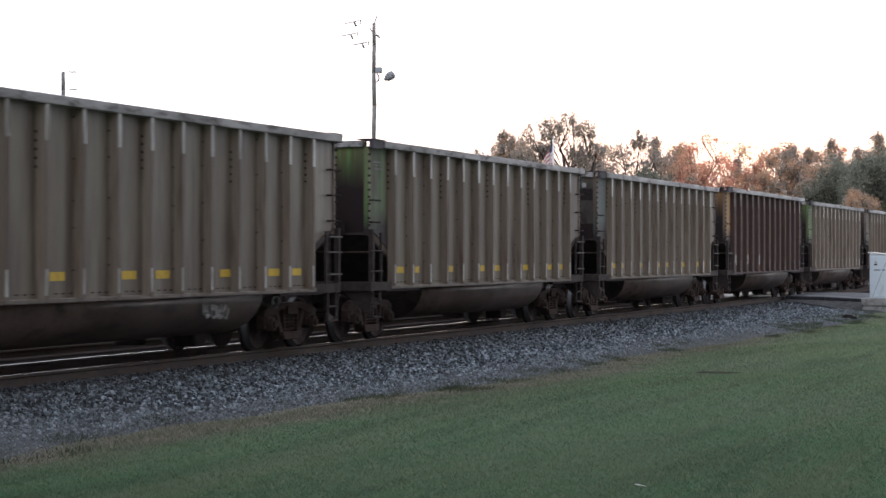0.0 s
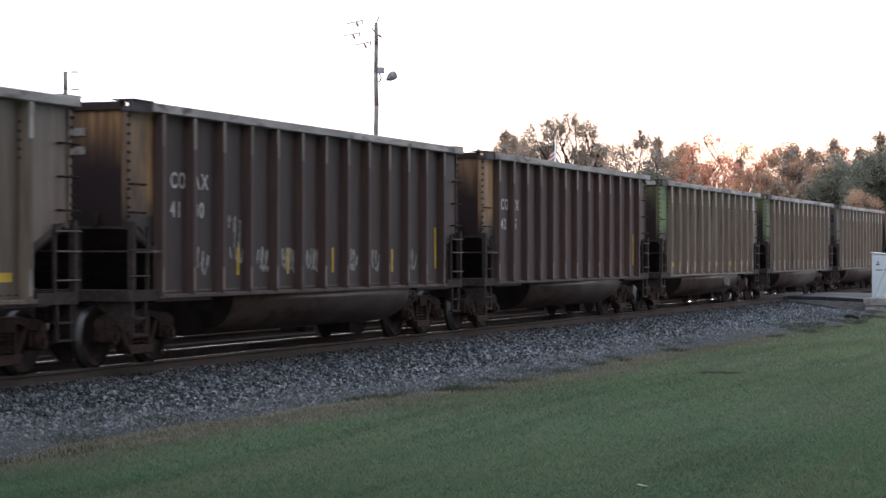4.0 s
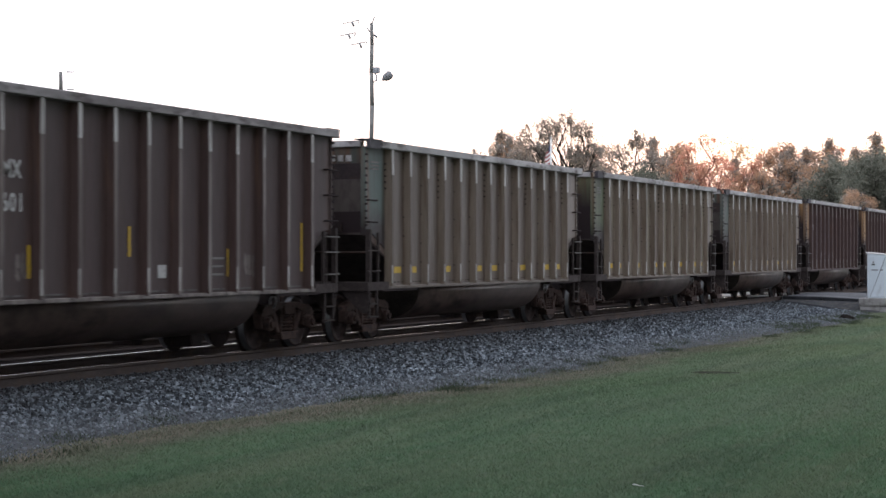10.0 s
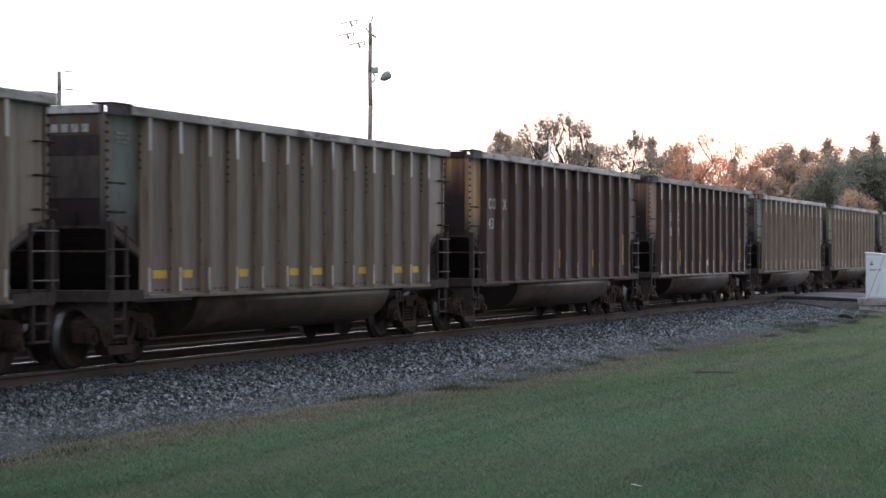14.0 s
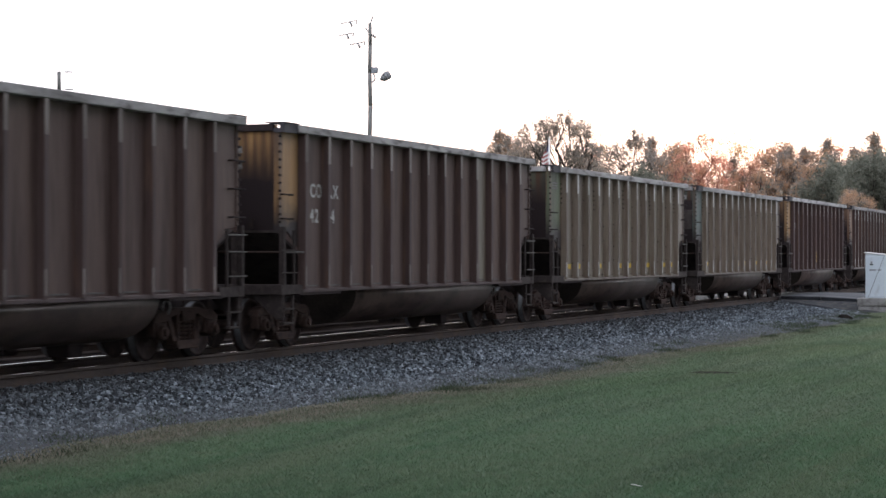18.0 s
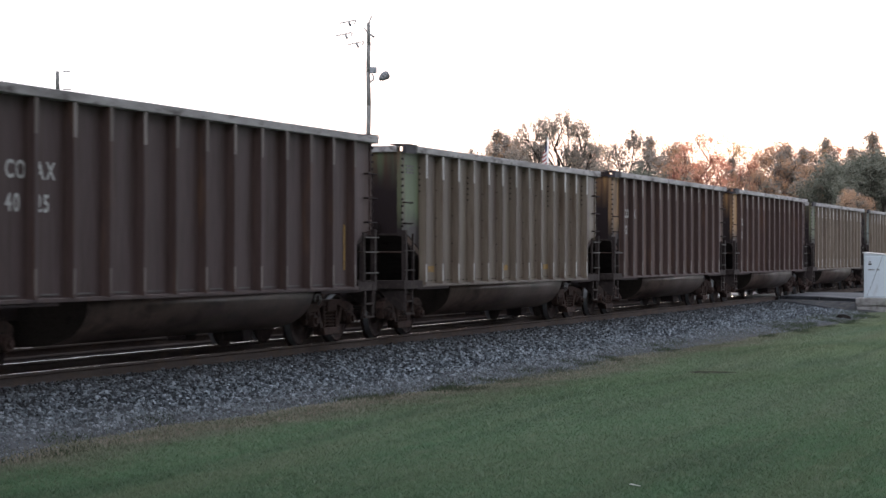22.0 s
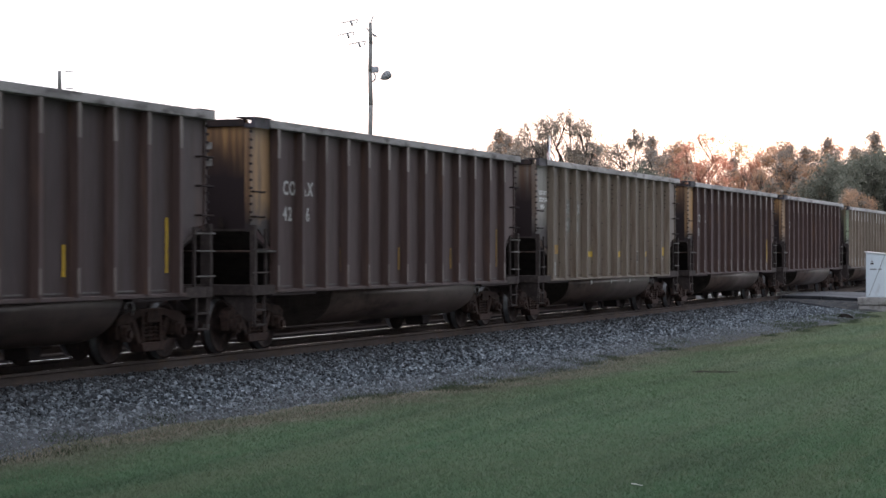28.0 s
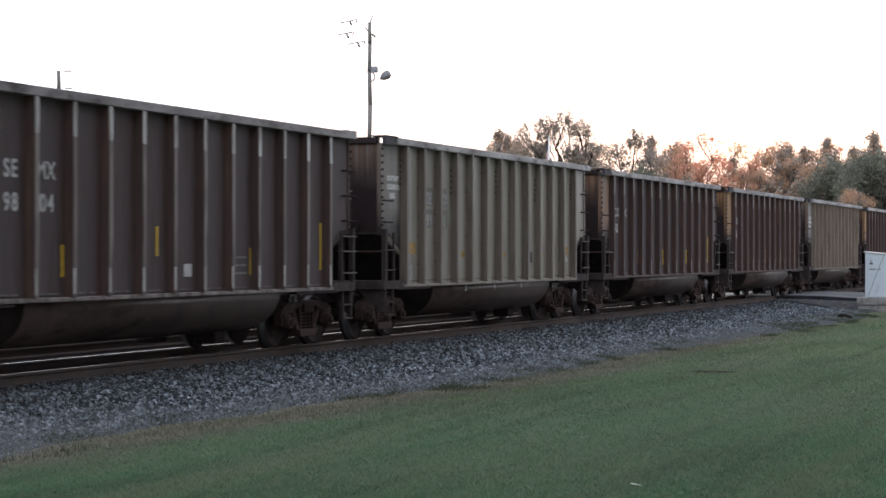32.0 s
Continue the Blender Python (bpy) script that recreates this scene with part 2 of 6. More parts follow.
M = {
    "tan_sheet": material("dusty_tan_sheet", (0.157, 0.128, 0.103), (0.135, 0.104, 0.083), (0.09, 0.063, 0.05), 0.45, 0.03, STREAK, 1.6, 18, 0.16, 0.13, dirt_at=(0.44, 0.68), own=True, sheen=0.32, bay=1.013, rust=(0.112, 0.074, 0.055), reach=0.2, streaks=0.42),
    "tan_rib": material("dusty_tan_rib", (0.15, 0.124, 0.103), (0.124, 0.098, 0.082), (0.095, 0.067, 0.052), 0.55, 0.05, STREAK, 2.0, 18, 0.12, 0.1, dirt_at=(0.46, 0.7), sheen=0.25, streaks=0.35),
    "warm_rib": material("dirty_olive_rib", (0.145, 0.116, 0.088), (0.115, 0.088, 0.066), (0.085, 0.058, 0.042), 0.55, 0.05, STREAK, 2.0, 18, 0.12, 0.1, dirt_at=(0.46, 0.7), sheen=0.25, streaks=0.4),
    "grey_sheet": material("dull_grey_aluminium_sheet", (0.15, 0.138, 0.118), (0.15, 0.135, 0.112), (0.105, 0.086, 0.07), 0.42, 0.06, STREAK, 1.5, 18, 0.16, 0.12, dirt_at=(0.48, 0.76), own=True, sheen=0.3, bay=1.013, rust=(0.14, 0.108, 0.083), streaks=0.35),
    "grey_rib": material("dull_grey_aluminium_rib", (0.2, 0.175, 0.146), (0.16, 0.135, 0.111), (0.11, 0.085, 0.067), 0.5, 0.1, STREAK, 2.0, 18, 0.12, 0.08, dirt_at=(0.5, 0.76), sheen=0.25, streaks=0.25),
    "brown_sheet": material("sooty_brown_sheet", (0.056, 0.043, 0.042), (0.088, 0.063, 0.062), (0.058, 0.038, 0.035), 0.58, 0.0, STREAK, 1.4, 18, 0.16, 0.14, dirt_at=(0.5, 0.74), own=True, sheen=0.16, bay=1.029, rust=(0.078, 0.05, 0.044), streaks=0.22),
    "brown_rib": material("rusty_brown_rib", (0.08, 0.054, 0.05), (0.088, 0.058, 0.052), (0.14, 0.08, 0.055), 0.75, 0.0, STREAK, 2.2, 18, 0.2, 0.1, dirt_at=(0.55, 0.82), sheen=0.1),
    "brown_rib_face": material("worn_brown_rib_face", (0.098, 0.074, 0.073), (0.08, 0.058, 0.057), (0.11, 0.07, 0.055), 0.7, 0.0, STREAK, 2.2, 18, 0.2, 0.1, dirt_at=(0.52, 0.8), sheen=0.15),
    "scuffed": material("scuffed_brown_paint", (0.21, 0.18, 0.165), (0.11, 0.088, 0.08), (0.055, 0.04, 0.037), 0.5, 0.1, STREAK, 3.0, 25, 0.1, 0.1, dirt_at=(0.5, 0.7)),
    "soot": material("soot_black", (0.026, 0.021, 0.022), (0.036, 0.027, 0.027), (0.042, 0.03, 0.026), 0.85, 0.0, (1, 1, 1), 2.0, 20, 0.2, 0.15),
    # rib flanks: rust stains over a base lightened for the western skylight
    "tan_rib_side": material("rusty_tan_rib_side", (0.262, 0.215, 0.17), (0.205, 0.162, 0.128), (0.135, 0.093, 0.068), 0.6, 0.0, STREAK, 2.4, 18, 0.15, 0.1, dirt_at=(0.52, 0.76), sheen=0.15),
    "corner": material("dark_purple_grey_corner_paint", (0.055, 0.05, 0.06), (0.04, 0.035, 0.04), (0.09, 0.08, 0.08), 0.6, 0.1, (1, 1, 1), 4.0, 30, 0.1, 0.1, dirt_at=(0.55, 0.8)),
    # slope underside: base colour lightened to stand for lens glare in the gap
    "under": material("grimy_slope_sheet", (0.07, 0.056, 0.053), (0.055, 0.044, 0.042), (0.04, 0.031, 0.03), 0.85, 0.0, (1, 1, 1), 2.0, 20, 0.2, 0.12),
    "cap": material("worn_steel_chord", (0.40, 0.382, 0.38), (0.225, 0.21, 0.208), (0.10, 0.088, 0.086), 0.6, 0.1, (0.3, 1, 1), 2.5, 25, 0.15, 0.1, dirt_at=(0.52, 0.70), sheen=0.15),
    "dark_cap": material("dull_brown_chord", (0.27, 0.25, 0.25), (0.17, 0.15, 0.15), (0.075, 0.06, 0.06), 0.6, 0.1, (0.3, 1, 1), 2.5, 25, 0.15, 0.1, dirt_at=(0.5, 0.70), sheen=0.15),
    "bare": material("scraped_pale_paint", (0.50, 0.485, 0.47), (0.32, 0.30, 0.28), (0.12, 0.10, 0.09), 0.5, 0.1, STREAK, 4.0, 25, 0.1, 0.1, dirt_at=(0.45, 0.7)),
    "end_paint": material("faded_end_paint", (0.1, 0.15, 0.1), (0.115, 0.098, 0.086), (0.05, 0.036, 0.033), 0.55, 0.0, (1, 1, 0.25), 0.9, 18, 0.15, 0.06, dirt_at=(0.5, 0.74), own=True, sheen=0.3, bay=1.02, rust=(0.12, 0.066, 0.04), reach=0.2, streaks=0.35),
    "truck": material("grimy_cast_steel", (0.056, 0.037, 0.032), (0.07, 0.045, 0.039), (0.028, 0.022, 0.021), 0.8, 0.0, (1, 1, 1), 4.0, 30, 0.25, 0.14),
    "steps": material("worn_grey_step_steel", (0.052, 0.041, 0.039), (0.039, 0.031, 0.03), (0.068, 0.054, 0.05), 0.75, 0.0, (1, 1, 1), 4.0, 30, 0.15, 0.1),
    "wheel": material("dark_wheel_steel", (0.036, 0.025, 0.023), (0.026, 0.019, 0.018), (0.055, 0.036, 0.03), 0.75, 0.1, (1, 1, 1), 4.0, 30, 0.15, 0.12),
    "tread": material("polished_tread", (0.16, 0.16, 0.17), (0.1, 0.1, 0.1), None, 0.45, 0.8, (1, 1, 1), 8.0, 60, 0.05, 0.05),
    "tub": material("sooty_tub_sheet", (0.115, 0.082, 0.069), (0.078, 0.054, 0.047), (0.034, 0.023, 0.021), 0.42, 0.1, (0.4, 1, 1), 1.4, 18, 0.12, 0.08, dirt_at=(0.48, 0.72), sheen=0.28, streaks=0.3),
    "yellow": material("yellow_reflector", (0.55, 0.36, 0.032), (0.48, 0.305, 0.032), (0.28, 0.17, 0.045), 0.45, 0.0, (1, 1, 1), 5.0, 40, 0.05, 0.05, dirt_at=(0.55, 0.85)),
    "dull_yellow": material("dirty_yellow_reflector", (0.34, 0.20, 0.05), (0.26, 0.16, 0.05), (0.16, 0.11, 0.06), 0.55, 0.0, (1, 1, 1), 5.0, 40, 0.05, 0.08, dirt_at=(0.45, 0.75)),
    "white": material("chalky_white_paint", (0.50, 0.49, 0.48), (0.40, 0.39, 0.38), (0.2, 0.19, 0.18), 0.7, 0.0, (1, 1, 1), 5.0, 40, 0.05, 0.05, dirt_at=(0.55, 0.8)),
    "dim_white": material("worn_white_paint", (0.24, 0.23, 0.22), (0.15, 0.14, 0.13), (0.08, 0.07, 0.068), 0.7, 0.0, (1, 1, 1), 6.0, 40, 0.05, 0.05, dirt_at=(0.5, 0.7)),
    # near-black ground: the deep shade behind the train is put into this colour
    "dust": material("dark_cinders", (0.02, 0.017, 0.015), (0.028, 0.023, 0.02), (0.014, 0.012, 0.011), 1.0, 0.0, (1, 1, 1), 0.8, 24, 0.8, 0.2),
    "rail": material("rusty_rail_side", (0.105, 0.088, 0.081), (0.082, 0.068, 0.064), (0.11, 0.085, 0.07), 0.92, 0.0, (0.3, 1, 1), 3.0, 30, 0.2, 0.1),
    "rail_top": material("polished_rail_head", (0.9, 0.9, 0.92), (0.84, 0.84, 0.86), None, 0.16, 1.0, (0.2, 1, 1), 3.0, 30, 0.02, 0.03),
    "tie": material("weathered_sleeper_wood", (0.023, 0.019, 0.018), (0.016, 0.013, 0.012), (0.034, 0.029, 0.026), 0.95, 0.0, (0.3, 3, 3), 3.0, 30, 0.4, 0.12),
    "ballast": material("grey_ballast", (0.036, 0.037, 0.042), (0.026, 0.027, 0.03), (0.02, 0.024, 0.024), 0.9, 0.0, (1, 1, 1), 0.6, 24, 1.0, 0.25, dirt_at=(0.5, 0.7)),
    # stones under the cars, their shade painted in as a darker base
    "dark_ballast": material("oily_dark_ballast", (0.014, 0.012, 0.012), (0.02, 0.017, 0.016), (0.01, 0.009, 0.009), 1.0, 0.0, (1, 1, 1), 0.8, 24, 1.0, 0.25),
    "wood_pole": material("weathered_pole_wood", (0.25, 0.245, 0.23), (0.16, 0.155, 0.147), (0.10, 0.098, 0.092), 0.85, 0.0, (2, 2, 0.25), 4.0, 30, 0.5, 0.16, dirt_at=(0.46, 0.66)),
    "fitting": material("weathered_line_fitting", (0.28, 0.28, 0.285), (0.2, 0.2, 0.205), None, 0.6, 0.3, (1, 1, 1), 5.0, 40, 0.05, 0.08),
    "handrail": material("worn_grey_handrail", (0.16, 0.15, 0.145), (0.11, 0.10, 0.096), (0.06, 0.05, 0.046), 0.72, 0.1, (1, 1, 1), 5.0, 40, 0.05, 0.06),
    "galv": material("galvanised_steel", (0.30, 0.31, 0.33), (0.22, 0.23, 0.24), None, 0.5, 0.6, (1, 1, 1), 5.0, 40, 0.05, 0.06),
    "dark_metal": material("dark_grey_metal", (0.06, 0.06, 0.063), (0.045, 0.045, 0.047), None, 0.6, 0.3, (1, 1, 1), 5.0, 40, 0.05, 0.08),
    "cabinet": material("pale_aluminium_cabinet", (0.67, 0.73, 0.79), (0.60, 0.66, 0.71), (0.42, 0.44, 0.46), 0.45, 0.2, (1, 1, 0.4), 1.2, 20, 0.06, 0.04, dirt_at=(0.6, 0.85)),
    "concrete": material("worn_concrete", (0.34, 0.33, 0.32), (0.27, 0.26, 0.25), (0.18, 0.17, 0.16), 0.85, 0.0, (1, 1, 1), 1.5, 30, 0.4, 0.1),
    "road": material("grey_asphalt", (0.17, 0.172, 0.182), (0.125, 0.128, 0.135), (0.08, 0.08, 0.085), 0.8, 0.0, (1, 1, 1), 0.5, 40, 0.4, 0.12),
    "bark": material("grey_brown_bark", (0.085, 0.07, 0.06), (0.055, 0.045, 0.04), (0.13, 0.11, 0.10), 0.9, 0.0, (1, 1, 0.3), 2.0, 12, 0.5, 0.12),
    "red_bark": material("reddish_bark", (0.34, 0.17, 0.13), (0.22, 0.12, 0.10), None, 0.9, 0.0, (1, 1, 0.3), 2.0, 12, 0.5, 0.12),
    "pale_bark": material("pale_bark", (0.32, 0.27, 0.23), (0.2, 0.16, 0.14), None, 0.9, 0.0, (1, 1, 0.3), 2.0, 12, 0.5, 0.12),
}


def dark_footed(m, top, foot):
    """A ragged-edged fade to near-black over the lower part of a painted sheet."""
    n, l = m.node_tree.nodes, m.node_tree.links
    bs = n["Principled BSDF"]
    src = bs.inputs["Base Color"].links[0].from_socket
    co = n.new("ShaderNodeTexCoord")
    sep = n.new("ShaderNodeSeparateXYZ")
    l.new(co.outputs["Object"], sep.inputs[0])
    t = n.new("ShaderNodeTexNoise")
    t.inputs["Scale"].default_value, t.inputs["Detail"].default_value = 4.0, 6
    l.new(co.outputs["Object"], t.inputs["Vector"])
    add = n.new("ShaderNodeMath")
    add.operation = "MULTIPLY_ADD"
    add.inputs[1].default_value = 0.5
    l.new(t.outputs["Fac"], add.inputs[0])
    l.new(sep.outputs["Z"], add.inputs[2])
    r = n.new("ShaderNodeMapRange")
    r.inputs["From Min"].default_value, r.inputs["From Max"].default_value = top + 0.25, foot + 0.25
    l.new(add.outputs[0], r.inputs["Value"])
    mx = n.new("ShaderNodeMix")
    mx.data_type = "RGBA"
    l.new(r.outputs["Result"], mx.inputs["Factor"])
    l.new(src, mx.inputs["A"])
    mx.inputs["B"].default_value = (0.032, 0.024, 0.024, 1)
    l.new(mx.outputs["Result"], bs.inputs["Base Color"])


def darkened_end_material():
    """End paint that shows only near the top and turns near-black below."""
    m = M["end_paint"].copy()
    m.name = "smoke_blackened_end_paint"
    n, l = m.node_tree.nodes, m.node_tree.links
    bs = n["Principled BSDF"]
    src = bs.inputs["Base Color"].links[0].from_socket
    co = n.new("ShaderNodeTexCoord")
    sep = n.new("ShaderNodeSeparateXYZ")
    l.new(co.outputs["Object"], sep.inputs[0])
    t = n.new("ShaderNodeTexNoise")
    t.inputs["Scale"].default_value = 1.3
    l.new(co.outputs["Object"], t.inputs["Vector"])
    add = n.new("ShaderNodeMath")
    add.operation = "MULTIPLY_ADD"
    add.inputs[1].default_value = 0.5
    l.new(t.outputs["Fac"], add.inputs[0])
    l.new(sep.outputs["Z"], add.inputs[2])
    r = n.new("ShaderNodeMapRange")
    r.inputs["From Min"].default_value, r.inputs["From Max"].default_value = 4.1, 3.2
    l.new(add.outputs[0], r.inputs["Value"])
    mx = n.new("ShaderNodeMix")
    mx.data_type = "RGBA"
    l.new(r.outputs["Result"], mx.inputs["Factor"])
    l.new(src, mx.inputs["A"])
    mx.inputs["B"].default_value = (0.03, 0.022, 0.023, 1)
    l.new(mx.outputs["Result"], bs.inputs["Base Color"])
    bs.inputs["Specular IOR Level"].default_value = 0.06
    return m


M["darkened_end"] = darkened_end_material()
dark_footed(M["end_paint"], 2.62, 2.18)


# ---- mesh helpers ----
def box(bm, x0, x1, y0, y1, z0, z1, mat=0):
    v = [bm.verts.new(p) for p in ((x0, y0, z0), (x1, y0, z0), (x1, y1, z0), (x0, y1, z0), (x0, y0, z1), (x1, y0, z1), (x1, y1, z1), (x0, y1, z1))]
    out = []
    for i in ((3, 2, 1, 0), (4, 5, 6, 7), (0, 1, 5, 4), (1, 2, 6, 5), (2, 3, 7, 6), (3, 0, 4, 7)):
        f = bm.faces.new([v[k] for k in i])
        f.material_index = mat
        out.append(f)
    return out


def tube(bm, a, b, r0, r1=None, sides=8, mat=0):
    """A tapered round bar from a to b, closed at both ends."""
    a, b = Vector(a), Vector(b)
    r1 = r0 if r1 is None else r1
    way = (b - a).normalized()
    u = way.orthogonal().normalized()
    w = way.cross(u)
    rings = []
    for p, r in ((a, r0), (b, r1)):
        rings.append([bm.verts.new(p + (u * math.cos(k * math.tau / sides) + w * math.sin(k * math.tau / sides)) * r) for k in range(sides)])
    for k in range(sides):
        f = bm.faces.new((rings[0][k], rings[0][(k + 1) % sides], rings[1][(k + 1) % sides], rings[1][k]))
        f.material_index, f.smooth = mat, sides > 6
    for ring, turn in ((rings[0], -1), (rings[1], 1)):
        bm.faces.new(ring[::turn]).material_index = mat


def prism(bm, outline, y0, y1, mat=0):
    """An outline in x and z, drawn out from y0 to y1."""
    lo = [bm.verts.new((x, y0, z)) for x, z in outline]
    hi = [bm.verts.new((x, y1, z)) for x, z in outline]
    k = len(outline)
    faces = [bm.faces.new(lo), bm.faces.new(hi[::-1])]
    for i in range(k):
        faces.append(bm.faces.new((lo[i], hi[i], hi[(i + 1) % k], lo[(i + 1) % k])))
    for f in faces:
        f.material_index = mat
    return faces


def soften(bm, width):
    bmesh.ops.bevel(bm, geom=list(bm.edges), offset=width, segments=1, affect="EDGES")


def finish(name, bm, mats):
    bmesh.ops.recalc_face_normals(bm, faces=bm.faces)
    me = bpy.data.meshes.new(name)
    bm.to_mesh(me)
    bm.free()
    for m in mats if isinstance(mats, (list, tuple)) else [mats]:
        me.materials.append(m)
    return me


def part(name, bm, mats, parent, label="", at=None):
    ob = new(name, finish(name, bm, mats))
    ob.parent = parent
    if at is not None:
        ob.matrix_basis = at
    return tagged(ob, label)


def again(ob, at, parent=None):
    """The same mesh once more as a part of its own."""
    o = new(ob.name.split(".")[0], ob.data)
    o.parent = parent or ob.parent
    o.matrix_basis = at
    if "label" in ob:
        o["label"] = ob["label"]
    return o


def sheet_mesh(name, verts, faces, mats):
    me = bpy.data.meshes.new(name)
    me.from_pydata(verts, [], faces)
    for m in mats if isinstance(mats, (list, tuple)) else [mats]:
        me.materials.append(m)
    me.update()
    return me


def loose_mesh(name, v, corners, mats):
    """Many separate polygons of so many corners each, from an array of their points."""
    me = bpy.data.meshes.new(name)
    count = len(v) // corners
    me.vertices.add(len(v))
    me.vertices.foreach_set("co", np.ascontiguousarray(v, np.float32).ravel())
    me.loops.add(len(v))
    me.loops.foreach_set("vertex_index", np.arange(len(v), dtype=np.int32))
    me.polygons.add(count)
    me.polygons.foreach_set("loop_start", np.arange(0, len(v), corners, dtype=np.int32))
    for m in mats if isinstance(mats, (list, tuple)) else [mats]:
        me.materials.append(m)
    me.update(calc_edges=True)
    return me


def mark_edge(me):
    """Stores for every point how far it lies beyond the foot of the stones, towards the lawn."""
    co = np.empty(len(me.vertices) * 3, np.float32)
    me.vertices.foreach_get("co", co)
    co = co.reshape(-1, 3)
    me.attributes.new("beyond_stones", "FLOAT", "POINT").data.foreach_set("value", (toe(co[:, 0]) - co[:, 1]).astype(np.float32))


def structure(name, me, label, category):
    return tagged(new(name, me), label, category, kind="structure")


# ---- ground, tracks, crossing ----
GRASS_Z = -0.60


def ground_height(x, y):
    """The lawn lies below the track; it falls and rises a little."""
    return GRASS_Z + 0.05 * math.sin(x * 0.11 + 1.3) * math.sin(y * 0.23) + 0.025 * math.sin(x * 0.37 + y * 0.53)


def beyond(n, l, wobble, lo, hi):
    """A factor that rises from 0 to 1 between two distances beyond the stones, with a ragged line."""
    co = n.new("ShaderNodeTexCoord")
    far = n.new("ShaderNodeAttribute")
    far.attribute_name = "beyond_stones"
    t = n.new("ShaderNodeTexNoise")
    t.inputs["Scale"].default_value, t.inputs["Detail"].default_value = 0.9, 6
    l.new(co.outputs["Object"], t.inputs["Vector"])
    ma = n.new("ShaderNodeMath")
    ma.operation = "MULTIPLY_ADD"
    ma.inputs[1].default_value = wobble
    l.new(t.outputs["Fac"], ma.inputs[0])
    l.new(far.outputs["Fac"], ma.inputs[2])
    r = n.new("ShaderNodeMapRange")
    r.inputs["From Min"].default_value, r.inputs["From Max"].default_value = lo + wobble / 2, hi + wobble / 2
    l.new(ma.outputs[0], r.inputs["Value"])
    return r.outputs["Result"]


def grass_material(name="mown_lawn", blades=False):
    """Green turf with drier and darker patches in mowing lines, yellower away from the near lawn, and thin straw along the stones."""
    m = bpy.data.materials.new(name)
    m.use_nodes = True
    n, l = m.node_tree.nodes, m.node_tree.links
    bs, out = n["Principled BSDF"], n["Material Output"]
    co = n.new("ShaderNodeTexCoord")

    def mix(fac, a, b, kind="MIX"):
        mx = n.new("ShaderNodeMix")
        mx.data_type, mx.blend_type = "RGBA", kind
        for sock, val in ((mx.inputs["Factor"], fac), (mx.inputs["A"], a), (mx.inputs["B"], b)):
            if isinstance(val, (tuple, float, int)):
                sock.default_value = (*val, 1) if isinstance(val, tuple) else val
            else:
                l.new(val, sock)
        return mx.outputs["Result"]

    def patches(scale, stretch, place, lo, hi, amount=1.0):
        mp = n.new("ShaderNodeMapping")
        mp.inputs["Location"].default_value, mp.inputs["Scale"].default_value = (place, 0, 0), (stretch, 1, 1)
        l.new(co.outputs["Object"], mp.inputs["Vector"])
        t = n.new("ShaderNodeTexNoise")
        t.inputs["Scale"].default_value, t.inputs["Detail"].default_value = scale, 6
        l.new(mp.outputs["Vector"], t.inputs["Vector"])
        r = n.new("ShaderNodeMapRange")
        r.inputs["From Min"].default_value, r.inputs["From Max"].default_value, r.inputs["To Max"].default_value = lo, hi, amount
        l.new(t.outputs["Fac"], r.inputs["Value"])
        return r.outputs["Result"]

    sep = n.new("ShaderNodeSeparateXYZ")
    l.new(co.outputs["Object"], sep.inputs[0])
    dry = n.new("ShaderNodeMapRange")
    dry.inputs["From Min"].default_value, dry.inputs["From Max"].default_value = 22, 60
    l.new(sep.outputs["X"], dry.inputs["Value"])
    col = mix(dry.outputs["Result"], (0.073, 0.126, 0.07), (0.116, 0.14, 0.078))
    col = mix(patches(0.35, 0.5, 0, 0.42, 0.62), col, (0.088, 0.126, 0.075))
    col = mix(patches(1.1, 0.06, 9, 0.48, 0.67, 0.55), col, (0.111, 0.121, 0.079))
    col = mix(patches(2.2, 0.06, 18, 0.47, 0.67, 0.68), col, (0.058, 0.088, 0.054))
    col = mix(patches(6.0, 0.5, 27, 0.5, 0.7, 0.6), col, (0.118, 0.14, 0.088))
    col = mix(patches(16.0, 0.6, 36, 0.5, 0.66, 0.35), col, (0.06, 0.09, 0.055))
    straw = mix(patches(3.0, 0.6, 5, 0.42, 0.66), (0.15, 0.133, 0.105), (0.116, 0.115, 0.084))
    thin = n.new("ShaderNodeMapRange")
    thin.inputs["From Min"].default_value, thin.inputs["From Max"].default_value = 52, 63
    l.new(sep.outputs["X"], thin.inputs["Value"])
    straw = mix(thin.outputs["Result"], straw, (0.095, 0.112, 0.068))
    col = mix(beyond(n, l, 1.8, 0.4, 1.45), straw, col)
    if blades:
        geo = n.new("ShaderNodeNewGeometry")
        one = n.new("ShaderNodeMapRange")
        one.inputs["To Min"].default_value, one.inputs["To Max"].default_value = 1.05, 1.75
        l.new(geo.outputs["Random Per Island"], one.inputs["Value"])
        col = mix(1.0, col, one.outputs["Result"], "MULTIPLY")
        tr = n.new("ShaderNodeBsdfTranslucent")
        l.new(col, tr.inputs["Color"])
        sh = n.new("ShaderNodeMixShader")
        sh.inputs[0].default_value = 0.45
        l.new(bs.outputs[0], sh.inputs[1])
        l.new(tr.outputs[0], sh.inputs[2])
        l.new(sh.outputs[0], out.inputs["Surface"])
    else:
        t = n.new("ShaderNodeTexNoise")
        t.inputs["Scale"].default_value, t.inputs["Detail"].default_value = 25, 6
        l.new(co.outputs["Object"], t.inputs["Vector"])
        bp = n.new("ShaderNodeBump")
        bp.inputs["Strength"].default_value, bp.inputs["Distance"].default_value = 0.3, 0.04
